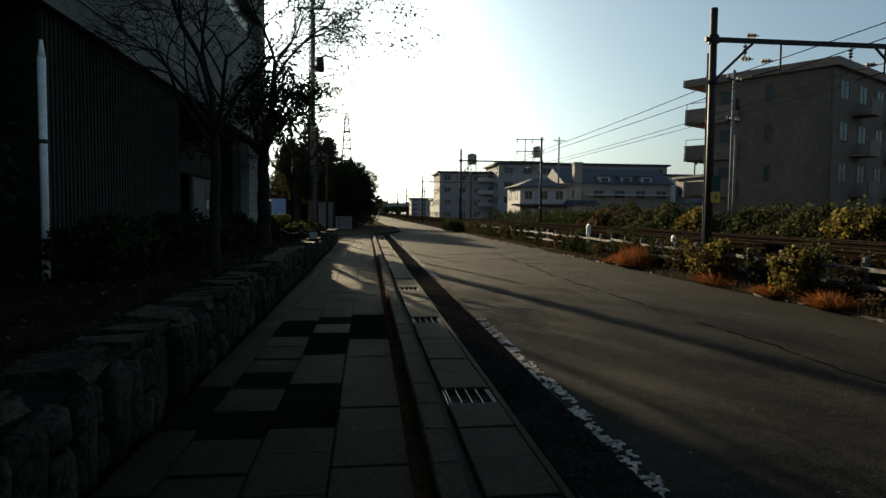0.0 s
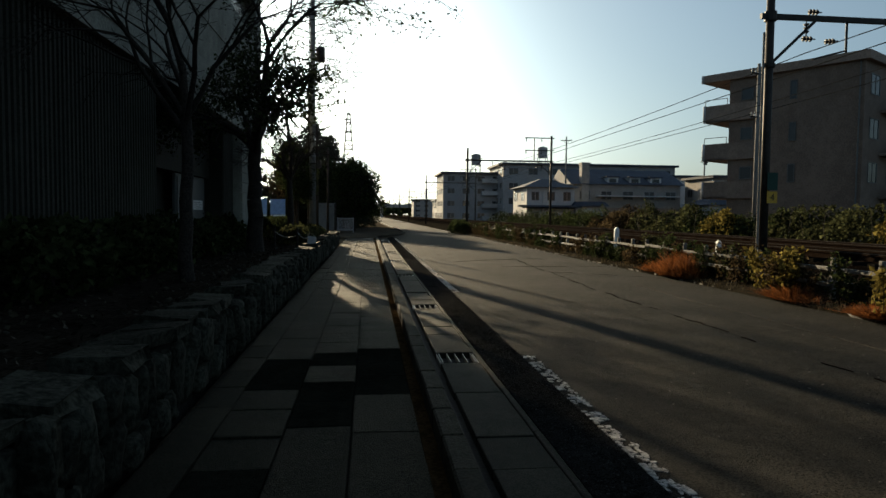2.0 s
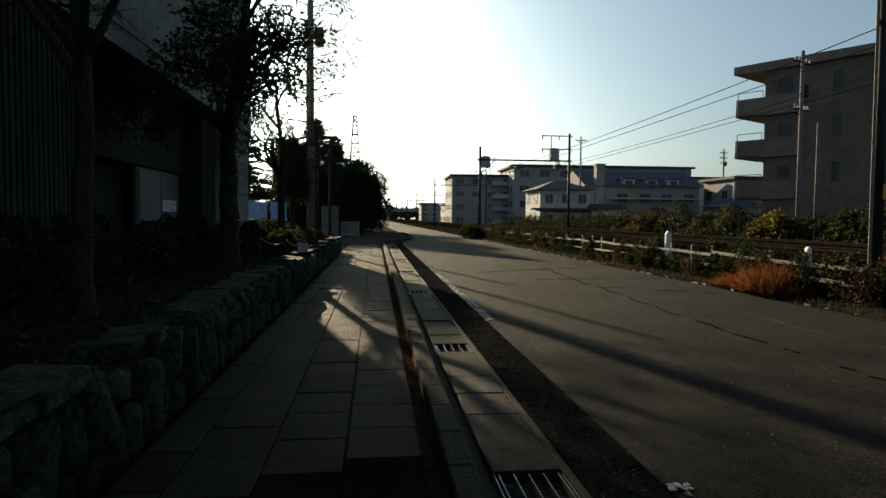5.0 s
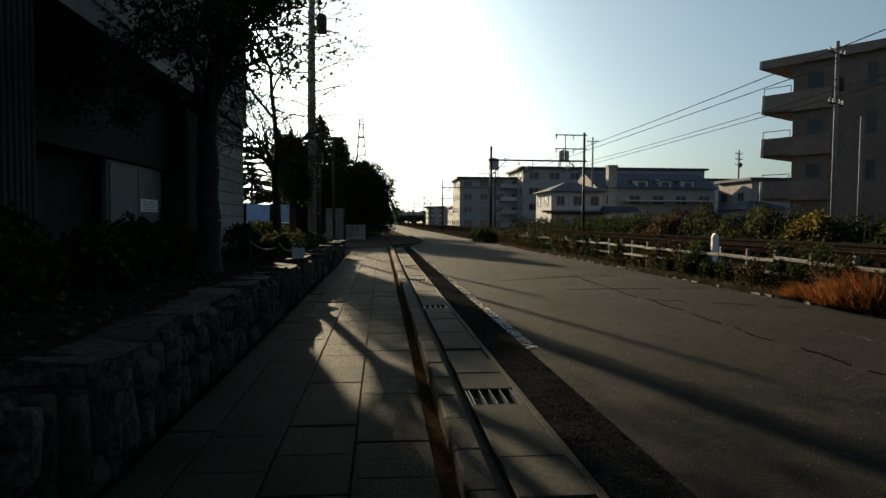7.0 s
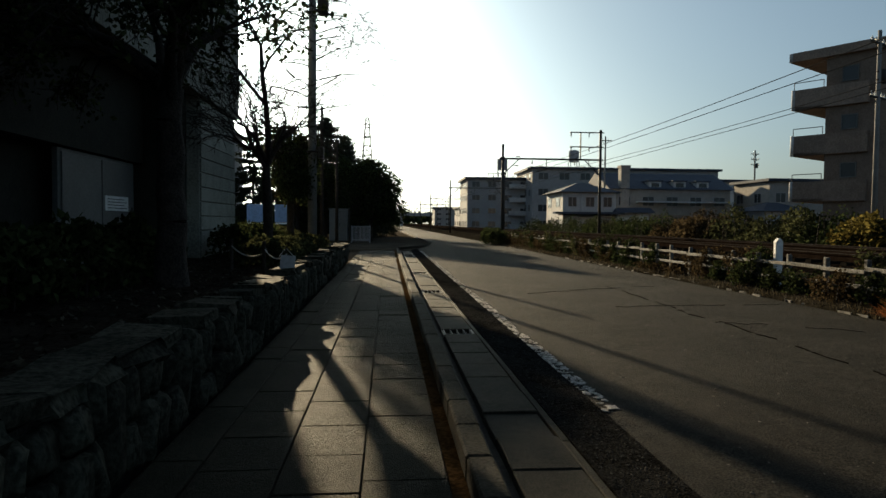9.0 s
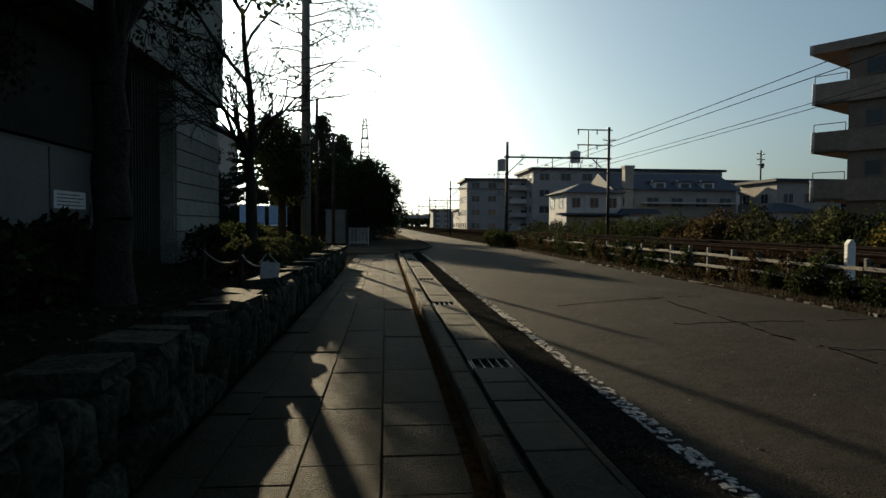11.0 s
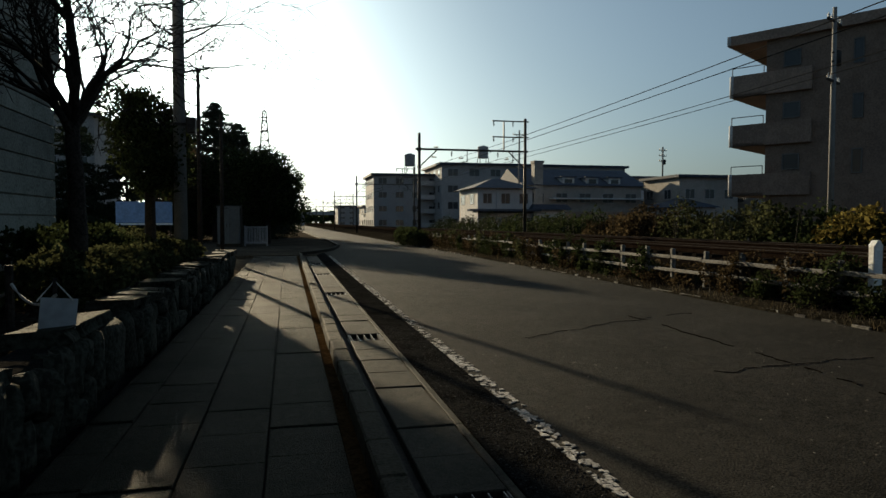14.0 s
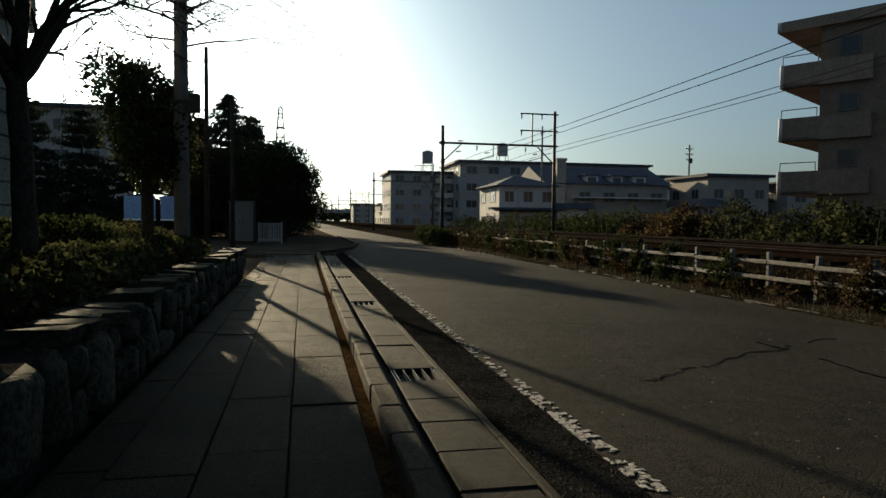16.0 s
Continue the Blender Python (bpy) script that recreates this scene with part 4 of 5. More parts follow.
def overhead():
    t = thing("overhead_line", pose(0, 0, 0.5), "overhead contact and feeder wires along the railway", "overhead line")
    o = -0.5
    for a, b in zip(GANTRIES, GANTRIES[1:]):
        for cx, zm, zc in ((11.15, 5.75, 5.42), (14.45, 5.82, 5.53)):
            span("messenger_wire", (cx - 0.2, a, zm + o), (cx - 0.2, b, zm + o), 0.2, 0.013, "", t)
            span("contact_wire", (cx, a, zc + o), (cx, b, zc + o), 0.03, 0.013, "", t)


overhead()


def utility_pole(x, y, z, top, label, r=0.14, arms=((0.9, 0.5),), transformer=True, turn=0.0, mat="pole", group="", drop=0.0):
    t = thing("utility_pole", pose(x, y, z, 0, 0, turn), label, "utility pole", group)
    h = top - z
    part("shaft", Mesh().tube((0, 0, -0.3), (0, 0, h), r, r * 0.62, 14), M[mat], t, smooth=True)
    for w, d in arms:
        part("cross_arm", Mesh().box(-w, -0.05, h - d, w, 0.05, h - d + 0.09).tube((-w * 0.5, 0, h - d), (0, 0, h - d - 0.45), 0.018).tube((w * 0.5, 0, h - d), (0, 0, h - d - 0.45), 0.018), M["steel"], t)
        for s in (-0.92, -0.45, 0.45, 0.92):
            part("insulator", insulator(Mesh(), (w * s, 0, h - d + 0.1), (0, 0, 1), 2), M["white"], t, smooth=True)
    if transformer:
        h = h - drop
        c = Mesh().tube((0.36, 0, h - 2.6), (0.36, 0, h - 1.95), 0.2, n=14).tube((0.36, 0, h - 1.95), (0.36, 0, h - 1.88), 0.2, 0.12, n=14)
        part("transformer", c, M["steel"], t, smooth=True)
        for d in (2.5, 2.1):
            part("bracket", Mesh().box(-0.12, -0.05, h - d, 0.4, 0.05, h - d + 0.08), M["steel"], t)
    for i in range(5):
        part("step_bolt", Mesh().tube((0.08, 0, 2.0 + 0.5 * i), (0.24, 0, 2.0 + 0.5 * i), 0.008, n=5), M["steel"], t)
    return t


utility_pole(-2.6, 34.6, BED_Z, 12.9, "tall grey concrete utility pole with a transformer", 0.17, arms=((1.0, 0.4), (0.8, 1.2)), drop=1.67)
box = thing("switch_box", pose(-2.43, 34.45, 3.68), "dark steel switch box clamped to the utility pole", "switch box")
part("body", Mesh().block(0.02, -0.12, 0, 0.24, 0.12, 0.4, 0.02), M["steel"], box)
part("clamp", Mesh().box(-0.36, -0.06, 0.2, 0.02, 0.06, 0.26), M["steel"], box)
utility_pole(24.5, 42.7, 0.0, 11.3, "concrete utility pole with crossarms before the apartments", 0.15, arms=((0.9, 0.7), (0.8, 3.4)), turn=30)
utility_pole(20.6, 35.6, 0.2, 6.1, "slim grey lamp-less pole before the apartments", 0.09, arms=(), transformer=False)
utility_pole(54.4, 106, 0, 12.7, "distant utility pole stacked with crossarms", 0.17, arms=((0.8, 0.6), (0.8, 1.4), (0.8, 2.2)), turn=20)
utility_pole(27.6, 94, 0, 12.7, "distant utility pole behind the gantry", 0.15, arms=((0.8, 0.6),), transformer=False)
utility_pole(-2.78, 39.8, 0, 6.4, "slim dark pole among the trees", 0.09, arms=(), transformer=False, mat="bark")
utility_pole(-2.4, 43.2, 0, 5.5, "slim dark post under the roadside trees", 0.09, arms=(), transformer=False, mat="bark")

# ---- apartments ----


def window(parent, m, w, h, panes=2, frame_mat="stucco_grey"):
    """A framed window lying in the plane y = 0 of m, facing -y."""
    fr = Mesh()
    b = 0.06
    for x0, z0, x1, z1 in ((0, 0, w, b), (0, h - b, w, h), (0, b, b, h - b), (w - b, b, w, h - b)):
        fr.box(x0, -0.04, z0, x1, 0.02, z1, m)
    for i in range(1, panes):
        fr.box(w * i / panes - 0.025, -0.03, b, w * i / panes + 0.025, 0.02, h - b, m)
    ob = part("window", fr, M[frame_mat], parent)
    for i in range(panes):
        part("pane", Mesh().box(w * i / panes + 0.04, -0.01, b, w * (i + 1) / panes - 0.04, 0.01, h - b, m), M["glass_dark"], ob)
    return ob


def apartments():
    # local x runs along the gable from its near corner away to the balconies' end, local y runs into the block
    ang = math.degrees(math.atan2(0.84, -0.54))
    base = pose(31.3, 42.1, 0, 0, 0, ang)
    t = thing("apartment_building", base, "four-storey brown apartment block with projecting balconies", "apartment building")
    W, D, H = 8.9, 24, 11.7
    part("wall", Mesh().box(0, -D, -0.2, W, 0, H), M["brown"], t)
    part("roof", Mesh().box(-0.35, -D - 0.3, H, W + 2.1, 0.3, H + 0.55).box(2, -D + 4, H + 0.55, 6, -4, H + 1.1), M["brown_light"], t)
    for f in range(4):
        z = f * 2.85 + 0.1
        sl = part("balcony", Mesh().box(W, -D, z + 0.05, W + 1.9, 0.25, z + 0.22).box(W + 1.78, -D, z + 0.22, W + 1.9, 0.25, z + 1.28).box(W - 2.4, 0.002, z + 0.05, W + 1.78, 0.25, z + 1.28), M["brown_light"], t, "solid brown balcony parapet")
        part("parapet_end", Mesh().tube((W + 1.83, 0.17, z + 0.05), (W + 1.83, 0.17, z + 1.3), 0.13, n=14), M["stucco"], sl, "pale rounded balcony corner", True)
        part("handrail", Mesh().tube((W + 1.84, 0.1, z + 1.28), (W + 1.84, 0.1, z + 1.75), 0.025).tube((W + 1.84, 0.1, z + 1.75), (W + 0.1, 0.1, z + 1.75), 0.025).tube((W + 0.1, 0.1, z + 1.28), (W + 0.1, 0.1, z + 1.75), 0.025), M["doorsteel"], sl)
        # Dark glazing added on the hidden facade to cut bounce onto balcony undersides.
        for k in range(7):
            part("balcony_door", Mesh().box(W, -D + 0.4 + 3.38 * k, z + 0.25, W + 0.03, -D + 3.5 + 3.38 * k, z + 2.5), M["glass_dark"], t)
        if f:
            window(t, pose(W - 0.9, 0.004, z + 1.45, 0, 0, 180), 0.9, 0.9, 1, "doorsteel")
            window(t, pose(4.6, 0.004, z + 1.1, 0, 0, 180), 0.5, 1.3, 1, "doorsteel")
        for k in range(6):
            y = -2.6 - 3.4 * k
            window(t, pose(-0.004, y + 1.6, z + 1.0, 0, 0, -90), 1.6, 1.35, 2, "doorsteel")
            if k % 2 == 0:
                part("balcony", Mesh().box(-1.3, y - 2.4, z + 0.0, 0.0, y - 0.4, z + 0.16).box(-1.3, y - 2.4, z + 0.16, -1.18, y - 0.4, z + 1.1), M["brown_light"], t)
    part("eave_end", Mesh().tube((W + 1.98, 0.2, H), (W + 1.98, 0.2, H + 0.55), 0.13, n=14), M["stucco"], t, "pale rounded roof corner", True)
    part("downpipe", Mesh().tube((0.25, 0.08, 0), (0.25, 0.08, H), 0.05), M["doorsteel"], t)


apartments()

# ---- far houses ----


def block(name, x0, y0, x1, y1, h, mat, label, floors, cols, category="building", side=4, roof="flat", tank=None, roofmat="roof"):
    t = thing(name, pose(x0, y0, 0), label, category)
    w, d = x1 - x0, y1 - y0
    part("wall", Mesh().box(0, 0, -0.2, w, d, h), M[mat], t)
    if roof == "flat":
        part("roof", Mesh().box(-0.5, -0.6, h, w + 0.5, d + 0.5, h + 0.35), M[roofmat], t)
    elif roof == "hip":
        g = Mesh()
        e, rz, q = 0.6, 1.35, min(w, d) * 0.45
        g.v = [(-e, -e, h), (w + e, -e, h), (w + e, d + e, h), (-e, d + e, h), (q, d / 2, h + rz), (w - q, d / 2, h + rz)]
        g.f = [(0, 1, 5, 4), (1, 2, 5), (2, 3, 4, 5), (3, 0, 4), (0, 3, 2, 1)]
        part("roof", g, M[roofmat], t)
    else:
        g = Mesh()
        e, rz = 0.5, 2.6
        g.v = [(-e, -e, h), (w + e, -e, h), (w + e, d + e, h), (-e, d + e, h), (-e, d / 2, h + rz), (w + e, d / 2, h + rz)]
        g.f = [(0, 1, 5, 4), (1, 2, 5), (2, 3, 4, 5), (3, 0, 4), (0, 3, 2, 1)]
        part("roof", g, M[roofmat], t)
    fh = h / floors
    for f in range(floors):
        for c in range(cols):
            window(t, pose(w * (c + 0.28) / cols, -0.01, f * fh + 0.9), min(1.8, w / cols * 0.5), min(1.3, fh * 0.45), 2)
        for c in range(side):
            window(t, pose(-0.01, d * (c + 0.8) / side, f * fh + 0.9, 0, 0, -90), min(1.7, d / side * 0.45), min(1.3, fh * 0.45), 2)
    if tank:
        tx, ty = tank
        for sx, sy in ((-0.8, -0.8), (0.8, -0.8), (0.8, 0.8), (-0.8, 0.8)):
            part("tank_leg", Mesh().tube((tx + sx, ty + sy, h), (tx + sx, ty + sy, h + 2.0), 0.06, n=6), M["steel"], t)
        part("water_tank", Mesh().tube((tx, ty, h + 2.0), (tx, ty, h + 4.0), 0.95, n=16).tube((tx, ty, h + 4.0), (tx, ty, h + 4.25), 0.95, 0.3, n=16), M["stucco_grey"], t, "cylindrical rooftop water tank")
    return t


flats = block("apartment_building", 14.3, 130, 26, 142, 9.5, "stucco_grey", "distant grey four-storey flats with a water tank", 4, 4, tank=(7, 4))
for f in range(4):
    part("balcony", Mesh().box(7.5, -1.1, f * 2.4 + 0.6, 10.5, 0, f * 2.4 + 1.4), M["stucco"], flats)
block("apartment_building", 24.8, 124, 58, 138, 11.0, "stucco_grey", "long distant grey flats with a shallow roof and tank", 4, 9, tank=(9.5, 8))
hw = block("house", 20.6, 88, 27, 96, 5.3, "stucco", "white two-storey house with a dark hipped roof", 2, 3, "house", 2, "hip")
part("porch_roof", Mesh().box(-1.2, -1.4, 2.7, 7.0, 0, 2.95), M["roof"], hw)
part("annex_wall", Mesh().box(6.4, -0.6, -0.1, 10.2, 4, 2.9), M["stucco"], hw)
part("annex_roof", Mesh().box(5.9, -1.3, 2.9, 10.8, 4.4, 3.5, taper=0.5), M["roof"], hw)
for x in (7.2, 8.7):
    window(hw, pose(x, -0.61, 0.9), 0.8, 1.1, 1)
part("upper_eave", Mesh().box(-0.6, -0.7, 2.55, 6.4, 0, 2.68), M["roof"], hw)
part("corner_pipe", Mesh().tube((2.2, -0.1, 0), (2.2, -0.1, 5.2), 0.06), M["stucco"], hw)
hd = block("house", 30.6, 100, 47.5, 112, 6.4, "stucco_beige", "long beige house with a dark roof, chimney and dormers", 2, 5, "house", 3, "gable")
part("chimney", Mesh().block(1.2, -0.3, 0, 2.4, 1.0, 9.5, 0.05).box(1.1, -0.4, 9.3, 2.5, 1.1, 9.62), M["stucco_beige"], hd)
for x in (5.4, 8.9, 12.2):
    d = part("dormer", Mesh().box(x, 0.3, 6.5, x + 1.7, 3.2, 7.5), M["stucco"], hd, "small pale roof dormer")
    part("dormer_roof", Mesh().prism([(x - 0.25, 0.1), (x + 1.95, 0.1), (x + 1.95, 3.4), (x - 0.25, 3.4)], 7.5, 7.68), M["roof"], d)
    part("pane", Mesh().box(x + 0.3, 0.27, 6.75, x + 1.4, 0.3, 7.3), M["glass_dark"], d)
part("awning", Mesh().box(3.4, -1.3, 4.55, 16.6, 0, 4.72), M["stucco"], hd, "long pale awning")
part("lower_band", Mesh().box(3.4, -0.16, 0, 16.4, -0.02, 2.9), M["brown_light"], hd)
part("stair", Mesh().prism([(0, 0), (4, 0), (4, 0.3), (3.4, 0.3)], 0, 1.2, pose(8.6, -1.2, 0, 90, 0, 0)), M["stucco_grey"], hd)
hs = block("house", 47.8, 92, 53.5, 99, 3.4, "stucco_grey", "small grey house under a blue-grey hipped roof", 1, 2, "house", 2, "hip")
block("building", 51.5, 115, 62, 125, 8.6, "stucco", "pale flat-roofed two-storey building", 3, 3, "building", 2)
block("building", -31, 100, -21.4, 112, 13.6, "stucco_grey", "tall grey building far behind the conifers", 4, 3, "building", 2, "flat")
block("house", 50.2, 95, 59, 104, 7.4, "stucco_beige", "beige house with a flat dark roof", 2, 3, "house", 2, "flat")
block("house", 61, 94, 72, 104, 6.6, "stucco_grey", "grey house behind the apartments", 2, 3, "house", 2, "flat")
block("house", 18.5, 182, 26, 194, 5.4, "stucco_grey", "far grey house by the tracks", 2, 2, "house", 2, "flat")
block("house", 15.5, 230, 24, 242, 6.5, "stucco_grey", "far grey building by the tracks", 4, 3, "building", 2, "flat")
block("shed", 17.2, 150, 18.5, 172, 3.2, "stucco", "long pale shed wall by the tracks", 1, 1, "shed", 3, "flat")


def viaduct():
    t = thing("footbridge", pose(-4, 300, 0), "far low concrete bridge across the road's end", "bridge")
    part("deck", Mesh().box(-30, -2, 4.6, 34, 2, 6.0), M["stucco_grey"], t)
    for x in (-20, -8, 10, 24):
        part("pier", Mesh().box(x - 0.6, -1, -0.2, x + 0.6, 1, 4.6), M["stucco_grey"], t)


viaduct()
solid("treeline", Mesh().leaves([(random.Random(i).uniform(-160, 160), 420 + random.Random(i + 9999).uniform(0, 30), 2 + 5 * random.Random(i + 777).random()) for i in range(2500)], 3.0, random.Random(2)), M["leaf"], "far line of dark trees at the horizon", "trees", kind="stuff")


def tower(x, y, top, w):
    t = thing("lattice_tower", pose(x, y, 0), "tall distant steel lattice tower", "tower")
    g = Mesh()
    n = 12
    c = lambda s: [(sx * w * (1 - 0.85 * s), sy * w * (1 - 0.85 * s), top * s) for sx, sy in ((-1, -1), (1, -1), (1, 1), (-1, 1))]
    for i in range(n):
        a, b = c(i / n), c((i + 1) / n)
        for k in range(4):
            g.tube(a[k], b[k], 0.2, n=4)
            g.tube(a[k], b[(k + 1) % 4], 0.12, n=4)
            g.tube(b[k], b[(k + 1) % 4], 0.12, n=4)
    g.tube((0, 0, top), (0, 0, top + 2.5), 0.1, n=5)
    part("lattice", g, M["steel"], t)
    for z in (0.7, 0.82, 0.94):
        part("cross_arm", Mesh().box(-1.7, -0.08, top * z, 1.7, 0.08, top * z + 0.2), M["steel"], t)


tower(-5.3, 185, 28.5, 2.6)

# ---- far end of the pavement: cabinet, gate and boards ----
cab = thing("equipment_cabinet", pose(-3.4, 58.3, 0), "pale grey steel roadside cabinet on a plinth", "cabinet")
part("body", Mesh().block(-0.62, -0.4, 0.2, 0.62, 0.4, 2.36, 0.02), M["doorsteel"], cab)
part("plinth", Mesh().box(-0.68, -0.46, -0.1, 0.68, 0.46, 0.2), M["kerb"], cab)
part("top", Mesh().block(-0.68, -0.46, 2.36, 0.68, 0.46, 2.44, 0.012), M["doorsteel"], cab)
for x in (-0.3, 0.3):
    dd = part("door", Mesh().block(x - 0.28, -0.42, 0.3, x + 0.28, -0.4, 2.28, 0.005), M["doorsteel"], cab)
    part("handle", Mesh().box(x * 0.3 - 0.02, -0.45, 1.2, x * 0.3 + 0.02, -0.42, 1.4), M["steel"], dd)
part("post", Mesh().tube((0.74, -0.2, -0.1), (0.74, -0.2, 2.5), 0.05, n=8), M["steel"], cab, "dark steel corner post")
gate = thing("white_gate", pose(-2.5, 59.3, 0), "low white-painted slatted gate", "gate")
for i in range(13):
    part("slat", Mesh().box(0.095 * i, -0.02, 0.12, 0.095 * i + 0.055, 0.02, 1.18), M["stucco_grey"], gate)
for z in (0.2, 1.14):
    part("rail", Mesh().box(-0.05, -0.05, z, 1.26, -0.022, z + 0.08), M["stucco_grey"], gate)
for x in (-0.09, 1.22):
    part("post", Mesh().block(x, -0.05, -0.1, x + 0.08, 0.05, 1.27, 0.01), M["stucco_grey"], gate)
for x0, x1, lab in ((-10.7, -8.9, "pale blue panel with a white foot rail"), (-8.6, -7.3, "pale blue panel beside the other")):
    b = thing("blue_board", pose(x0, 63, 0), lab, "board", "blue boards")
    part("panel", Mesh().block(0, -0.04, 1.45, x1 - x0, 0.04, 2.8, 0.01), M["blue"], b)
    part("rail", Mesh().box(0, -0.1, 1.3, x1 - x0, 0.1, 1.42), M["white"], b)
    for x in (0.1, x1 - x0 - 0.15):
        part("leg", Mesh().box(x, -0.03, -0.1, x + 0.06, 0.03, 1.45), M["steel"], b)


# ---- chain posts and the hanging sign ----
def chain_fence():
    pts = [(-2.85, 23.6), (-2.05, 22.45), (-1.62, 22.1)]
    t = thing("rope_fence", pose(-2.2, 23, BED_Z - 0.04), "low timber posts joined by a pale sagging rope", "fence")
    loc = [(x + 2.2, y - 23) for x, y in pts]
    for x, y in loc[:2]:
        part("post", Mesh().tube((x, y, -0.1), (x, y, 0.62), 0.035, 0.032, 8), M["bark"], t)
    for (xa, ya), (xb, yb) in zip(loc, loc[1:]):
        a, b = Vector((xa, ya, 0.5)), Vector((xb, yb, 0.42))
        part("rope", Mesh().path([a.lerp(b, s / 8) - Vector((0, 0, 0.12 * 4 * (s / 8) * (1 - s / 8))) for s in range(9)], 0.012, 5), M["rope"], t)
    return t


chain_fence()
sg = thing("hanging_sign", pose(-1.62, 22.05, BED_Z), "blank white sign board hung from the rope", "sign")
part("board", Mesh().block(-0.12, -0.008, 0.07, 0.12, 0.008, 0.36, 0.003, pose(0, 0, 0, -6, 5, 10)), M["stucco_grey"], sg)
part("cord", Mesh().path([(-0.12, 0.02, 0.34), (-0.02, 0.09, 0.48), (0.12, 0.02, 0.34)], 0.006, 5), M["rope"], sg)
part("stake", Mesh().tube((-0.02, 0.09, -0.1), (-0.02, 0.09, 0.5), 0.018, n=7), M["bark"], sg)

# ---- pieces of the pavement, gutter and wall ----


def paving():
    """Four courses of slabs; dark ones are laid in among the grey in set runs."""
    rng = random.Random(12)
    cols = ((-1.4, -1.094), (-1.09, -0.604), (-0.6, -0.119), (-0.115, 0.378))
    # start and end of the dark slabs along each course
    dark_runs = (((3.4, 4.0), (5.15, 6.3)), ((3.0, 3.65), (4.9, 5.52), (6.2, 6.85), (8.7, 9.98)), ((2.6, 3.3), (5.1, 6.35), (7.65, 8.95), (9.62, 10.28)), ((1.9, 2.5), (8.5, 10.5)))
    cache = {}
    for c, (x0, x1) in enumerate(cols):
        cuts = sorted(v for run in dark_runs[c] for v in run) + [46.6]
        y, k = -3.0 + 0.2 * c, 0
        while y < 46.3:
            dark = k % 2 == 1
            end = cuts[k]
            l = end - y if end - y < 0.95 else rng.choice((0.62, 0.62, 0.66, 0.6) if y < 22 else (0.62, 0.9, 1.25))
            if dark:
                l = (end - y) / max(1, round((end - y) / 0.64))
            l = round(min(l, end - y), 2)
            key = (c, l, dark)
            if key not in cache:
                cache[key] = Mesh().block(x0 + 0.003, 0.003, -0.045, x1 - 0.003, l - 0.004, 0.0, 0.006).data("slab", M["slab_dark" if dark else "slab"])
            s = part("slab", cache[key], None, pavement)
            s.matrix_local = pose(0, y, rng.gauss(0, 0.0025), rng.gauss(0, 0.2), rng.gauss(0, 0.2), 0)
            y += l
            if end - y < 0.02:
                y, k = end, min(k + 1, len(cuts) - 1)


paving()


def kerbs():
    rng = random.Random(13)
    me = Mesh().block(0.48, 0.004, -0.1, 0.64, 0.596, 0.13, 0.014).data("kerb_stone", M["kerb"])
    for i in range(82):
        k = part("kerb_stone", me, None, gutter)
        k.matrix_local = pose(rng.gauss(0, 0.003), -2.6 + 0.6 * i, rng.gauss(0, 0.003), rng.gauss(0, 0.2), 0, rng.gauss(0, 0.15))
    cov = Mesh().block(0.77, 0.004, -0.09, 1.196, 0.596, 0.0, 0.007).data("cover", M["cover"])
    bars = Mesh()
    for i in range(5):
        x = 0.80 + 0.09 * i
        bars.box(x, 0.015, -0.05, x + 0.007, 0.48, -0.004)
    for i in range(5):
        bars.box(0.79, 0.07 + 0.085 * i, -0.06, 1.18, 0.0735 + 0.085 * i, -0.05)
    bars.box(0.775, 0.01, -0.06, 0.782, 0.49, -0.01).box(1.186, 0.01, -0.06, 1.193, 0.49, -0.01)
    gr = bars.data("grating", M["grate"])
    rim = Mesh().block(1.203, 0.003, -0.1, 1.258, 1.996, 0.003, 0.006).data("gutter_rim", M["cover"])
    for i in range(25):
        o = part("gutter_rim", rim, None, gutter)
        o.matrix_local = pose(rng.gauss(0, 0.002), -2.6 + 2.0 * i, rng.gauss(0, 0.001))
    grates = [1.9, 5.75, 9.85, 13.7, 19.8, 25.0, 30.2, 35.4, 40.6]
    y = -2.6
    while y < 46:
        g = [v for v in grates if v - 0.3 < y <= v + 0.3]
        if g:
            o = part("grating", gr, None, gutter, "steel bar grating")
            o.matrix_local = pose(0, y, 0)
            y += 0.5
        else:
            o = part("cover", cov, None, gutter)
            o.matrix_local = pose(rng.gauss(0, 0.003), y, rng.gauss(0, 0.003), rng.gauss(0, 0.2), rng.gauss(0, 0.2), rng.gauss(0, 0.15))
            y += 0.6


kerbs()


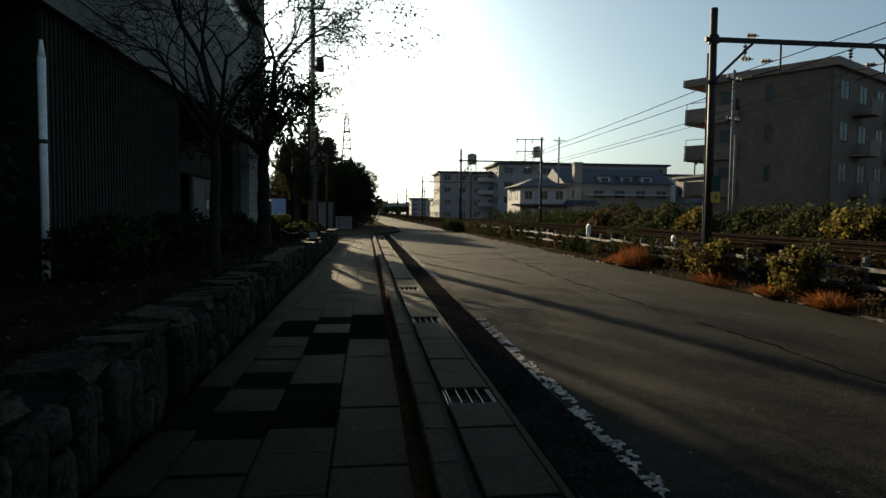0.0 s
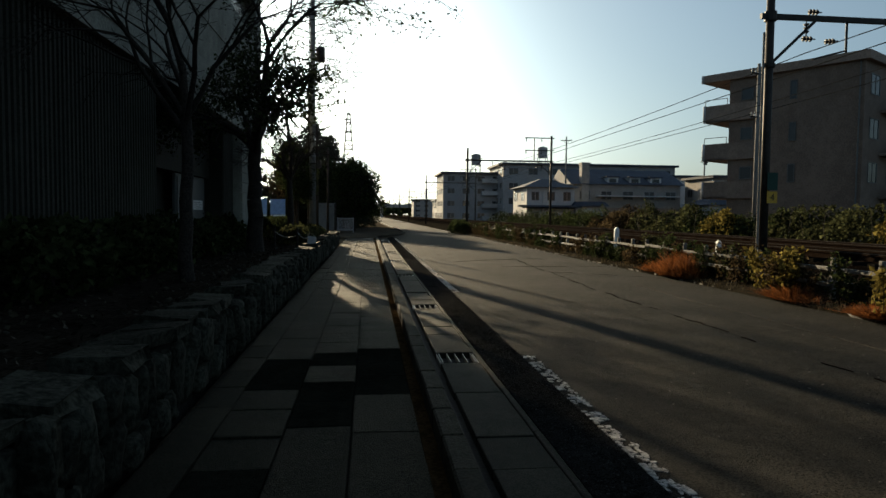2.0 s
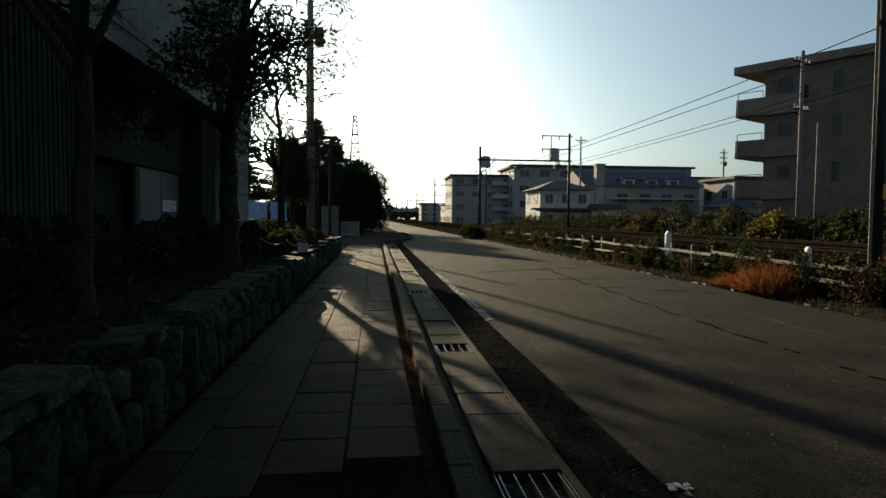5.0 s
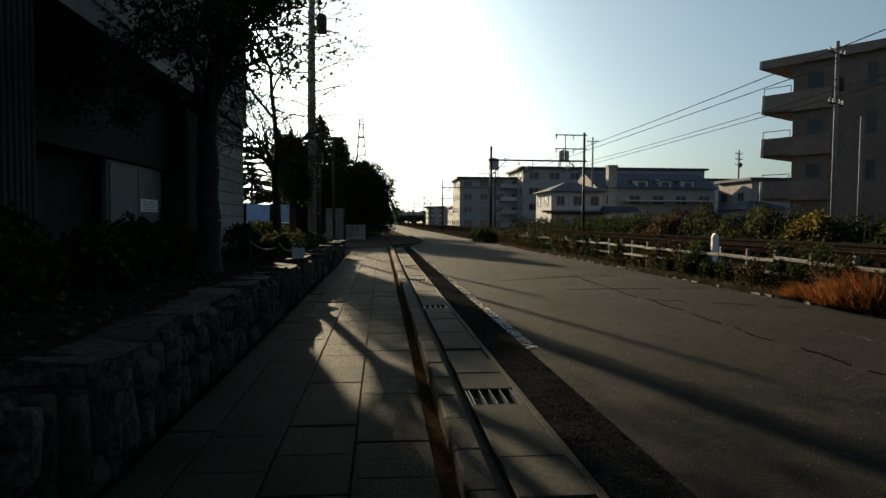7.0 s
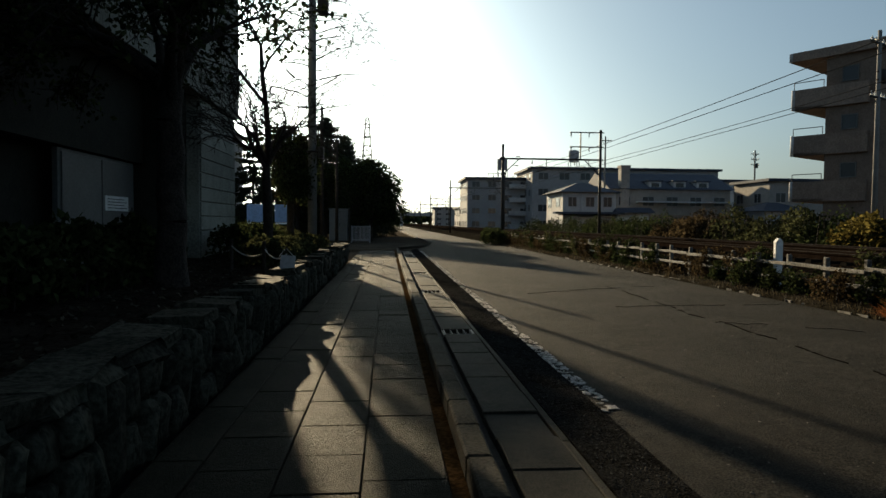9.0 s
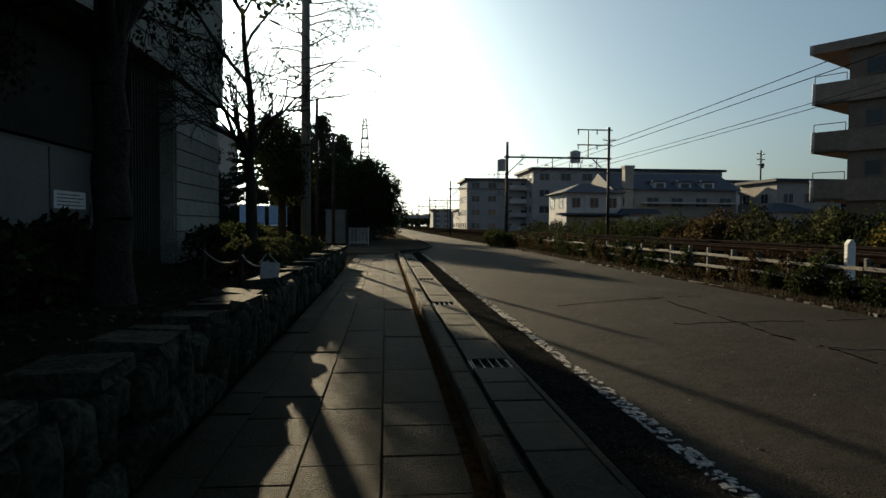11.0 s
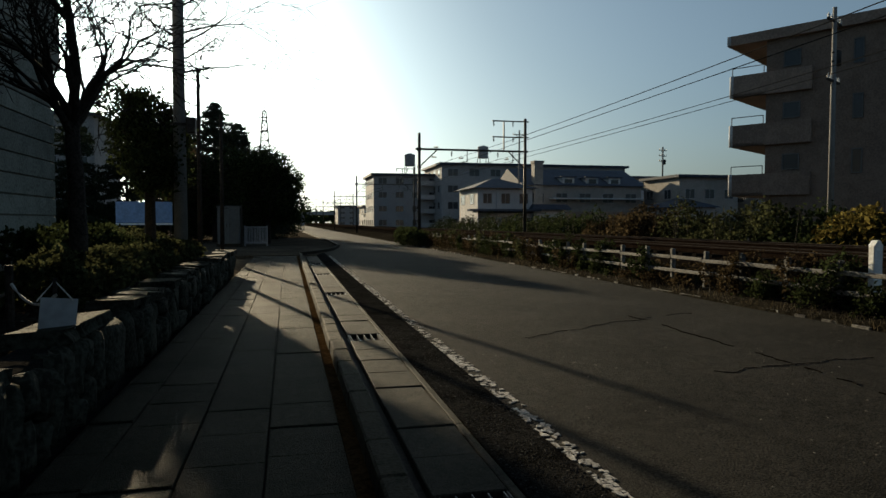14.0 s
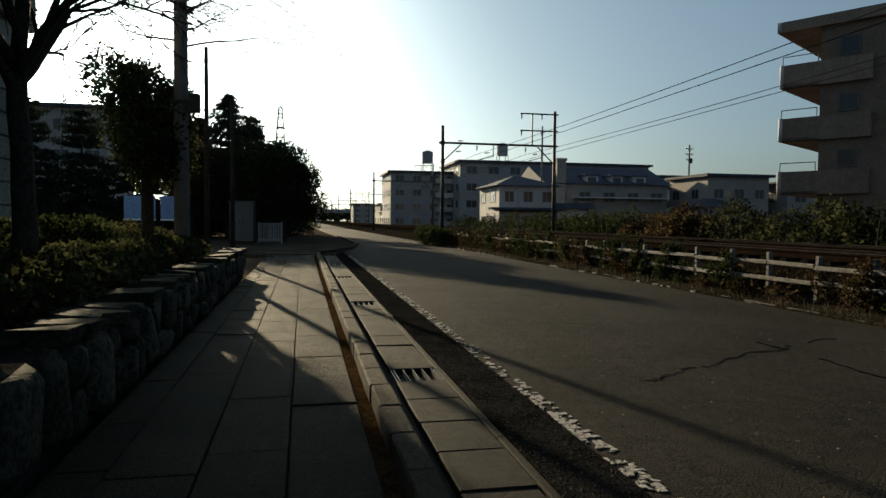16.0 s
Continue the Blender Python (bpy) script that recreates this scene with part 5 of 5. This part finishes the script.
def rubble_wall():
    rng = random.Random(14)
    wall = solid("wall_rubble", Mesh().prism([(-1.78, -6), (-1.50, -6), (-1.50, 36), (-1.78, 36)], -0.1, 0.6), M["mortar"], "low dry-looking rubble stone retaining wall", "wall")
    shapes = []
    for k in range(14):
        g = Mesh().ball((0, 0, 0), 1.0, 10)
        sq = lambda v, e: math.copysign(abs(v) ** e, v)
        g.v = [(sq(x, 0.6) * 0.085, sq(y, 0.42) * 0.5, sq(z, 0.42) * 0.5) for x, y, z in g.v]
        rr = random.Random(200 + k)
        g.v = [(x + 0.05 * noise.noise((y * 2 + k, z * 2, k * 1.7)) + 0.006 * rr.gauss(0, 1), y * (0.93 + 0.1 * noise.noise((z * 2, k, 3))) + 0.025 * rr.gauss(0, 1), z * (0.94 + 0.1 * noise.noise((y * 2, k, 8))) + 0.025 * rr.gauss(0, 1)) for x, y, z in g.v]
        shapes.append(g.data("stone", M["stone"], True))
    y = -3.0
    while y < 36:
        l = rng.uniform(0.13, 0.34) if y < 22 else rng.uniform(0.3, 0.65)
        mid = rng.uniform(0.2, 0.38)
        top = rng.uniform(0.57, 0.67)
        for z0, z1 in (((0.0, top),) if rng.random() < 0.4 else ((0.0, mid), (mid - 0.01, top))):
            s = part("stone", rng.choice(shapes), None, wall)
            s.matrix_local = pose(-1.475 - 0.04 * (z0 + z1) / 2 + rng.gauss(0, 0.022), y + l / 2, (z0 + z1) / 2, rng.gauss(0, 8), 0, rng.gauss(0, 6)) @ Matrix.Diagonal((1, l * rng.uniform(0.9, 1.05), (z1 - z0) * rng.uniform(0.92, 1.08), 1))
        y += l
    caps = []
    for k in range(6):
        g = Mesh().block(-0.5, -0.5, -0.05, 0.5, 0.5, 0.05, 0.012)
        rr = random.Random(300 + k)
        g.v = [(x + 0.05 * rr.gauss(0, 1), y + 0.025 * rr.gauss(0, 1), z + 0.012 * rr.gauss(0, 1)) for x, y, z in g.v]
        caps.append(g.data("cap_stone", M["stone"]))
    y = -3.0
    while y < 36:
        l = rng.uniform(0.25, 0.7)
        if rng.random() < 0.28:
            y += l
            continue
        s = part("cap_stone", rng.choice(caps), None, wall)
        s.matrix_local = pose(-1.66 + rng.gauss(0, 0.012), y + l / 2, 0.645 + rng.gauss(0, 0.012), rng.gauss(0, 2), rng.gauss(0, 3), rng.gauss(0, 5)) @ Matrix.Diagonal((0.4, l * 0.97, 1, 1))
        y += l


rubble_wall()
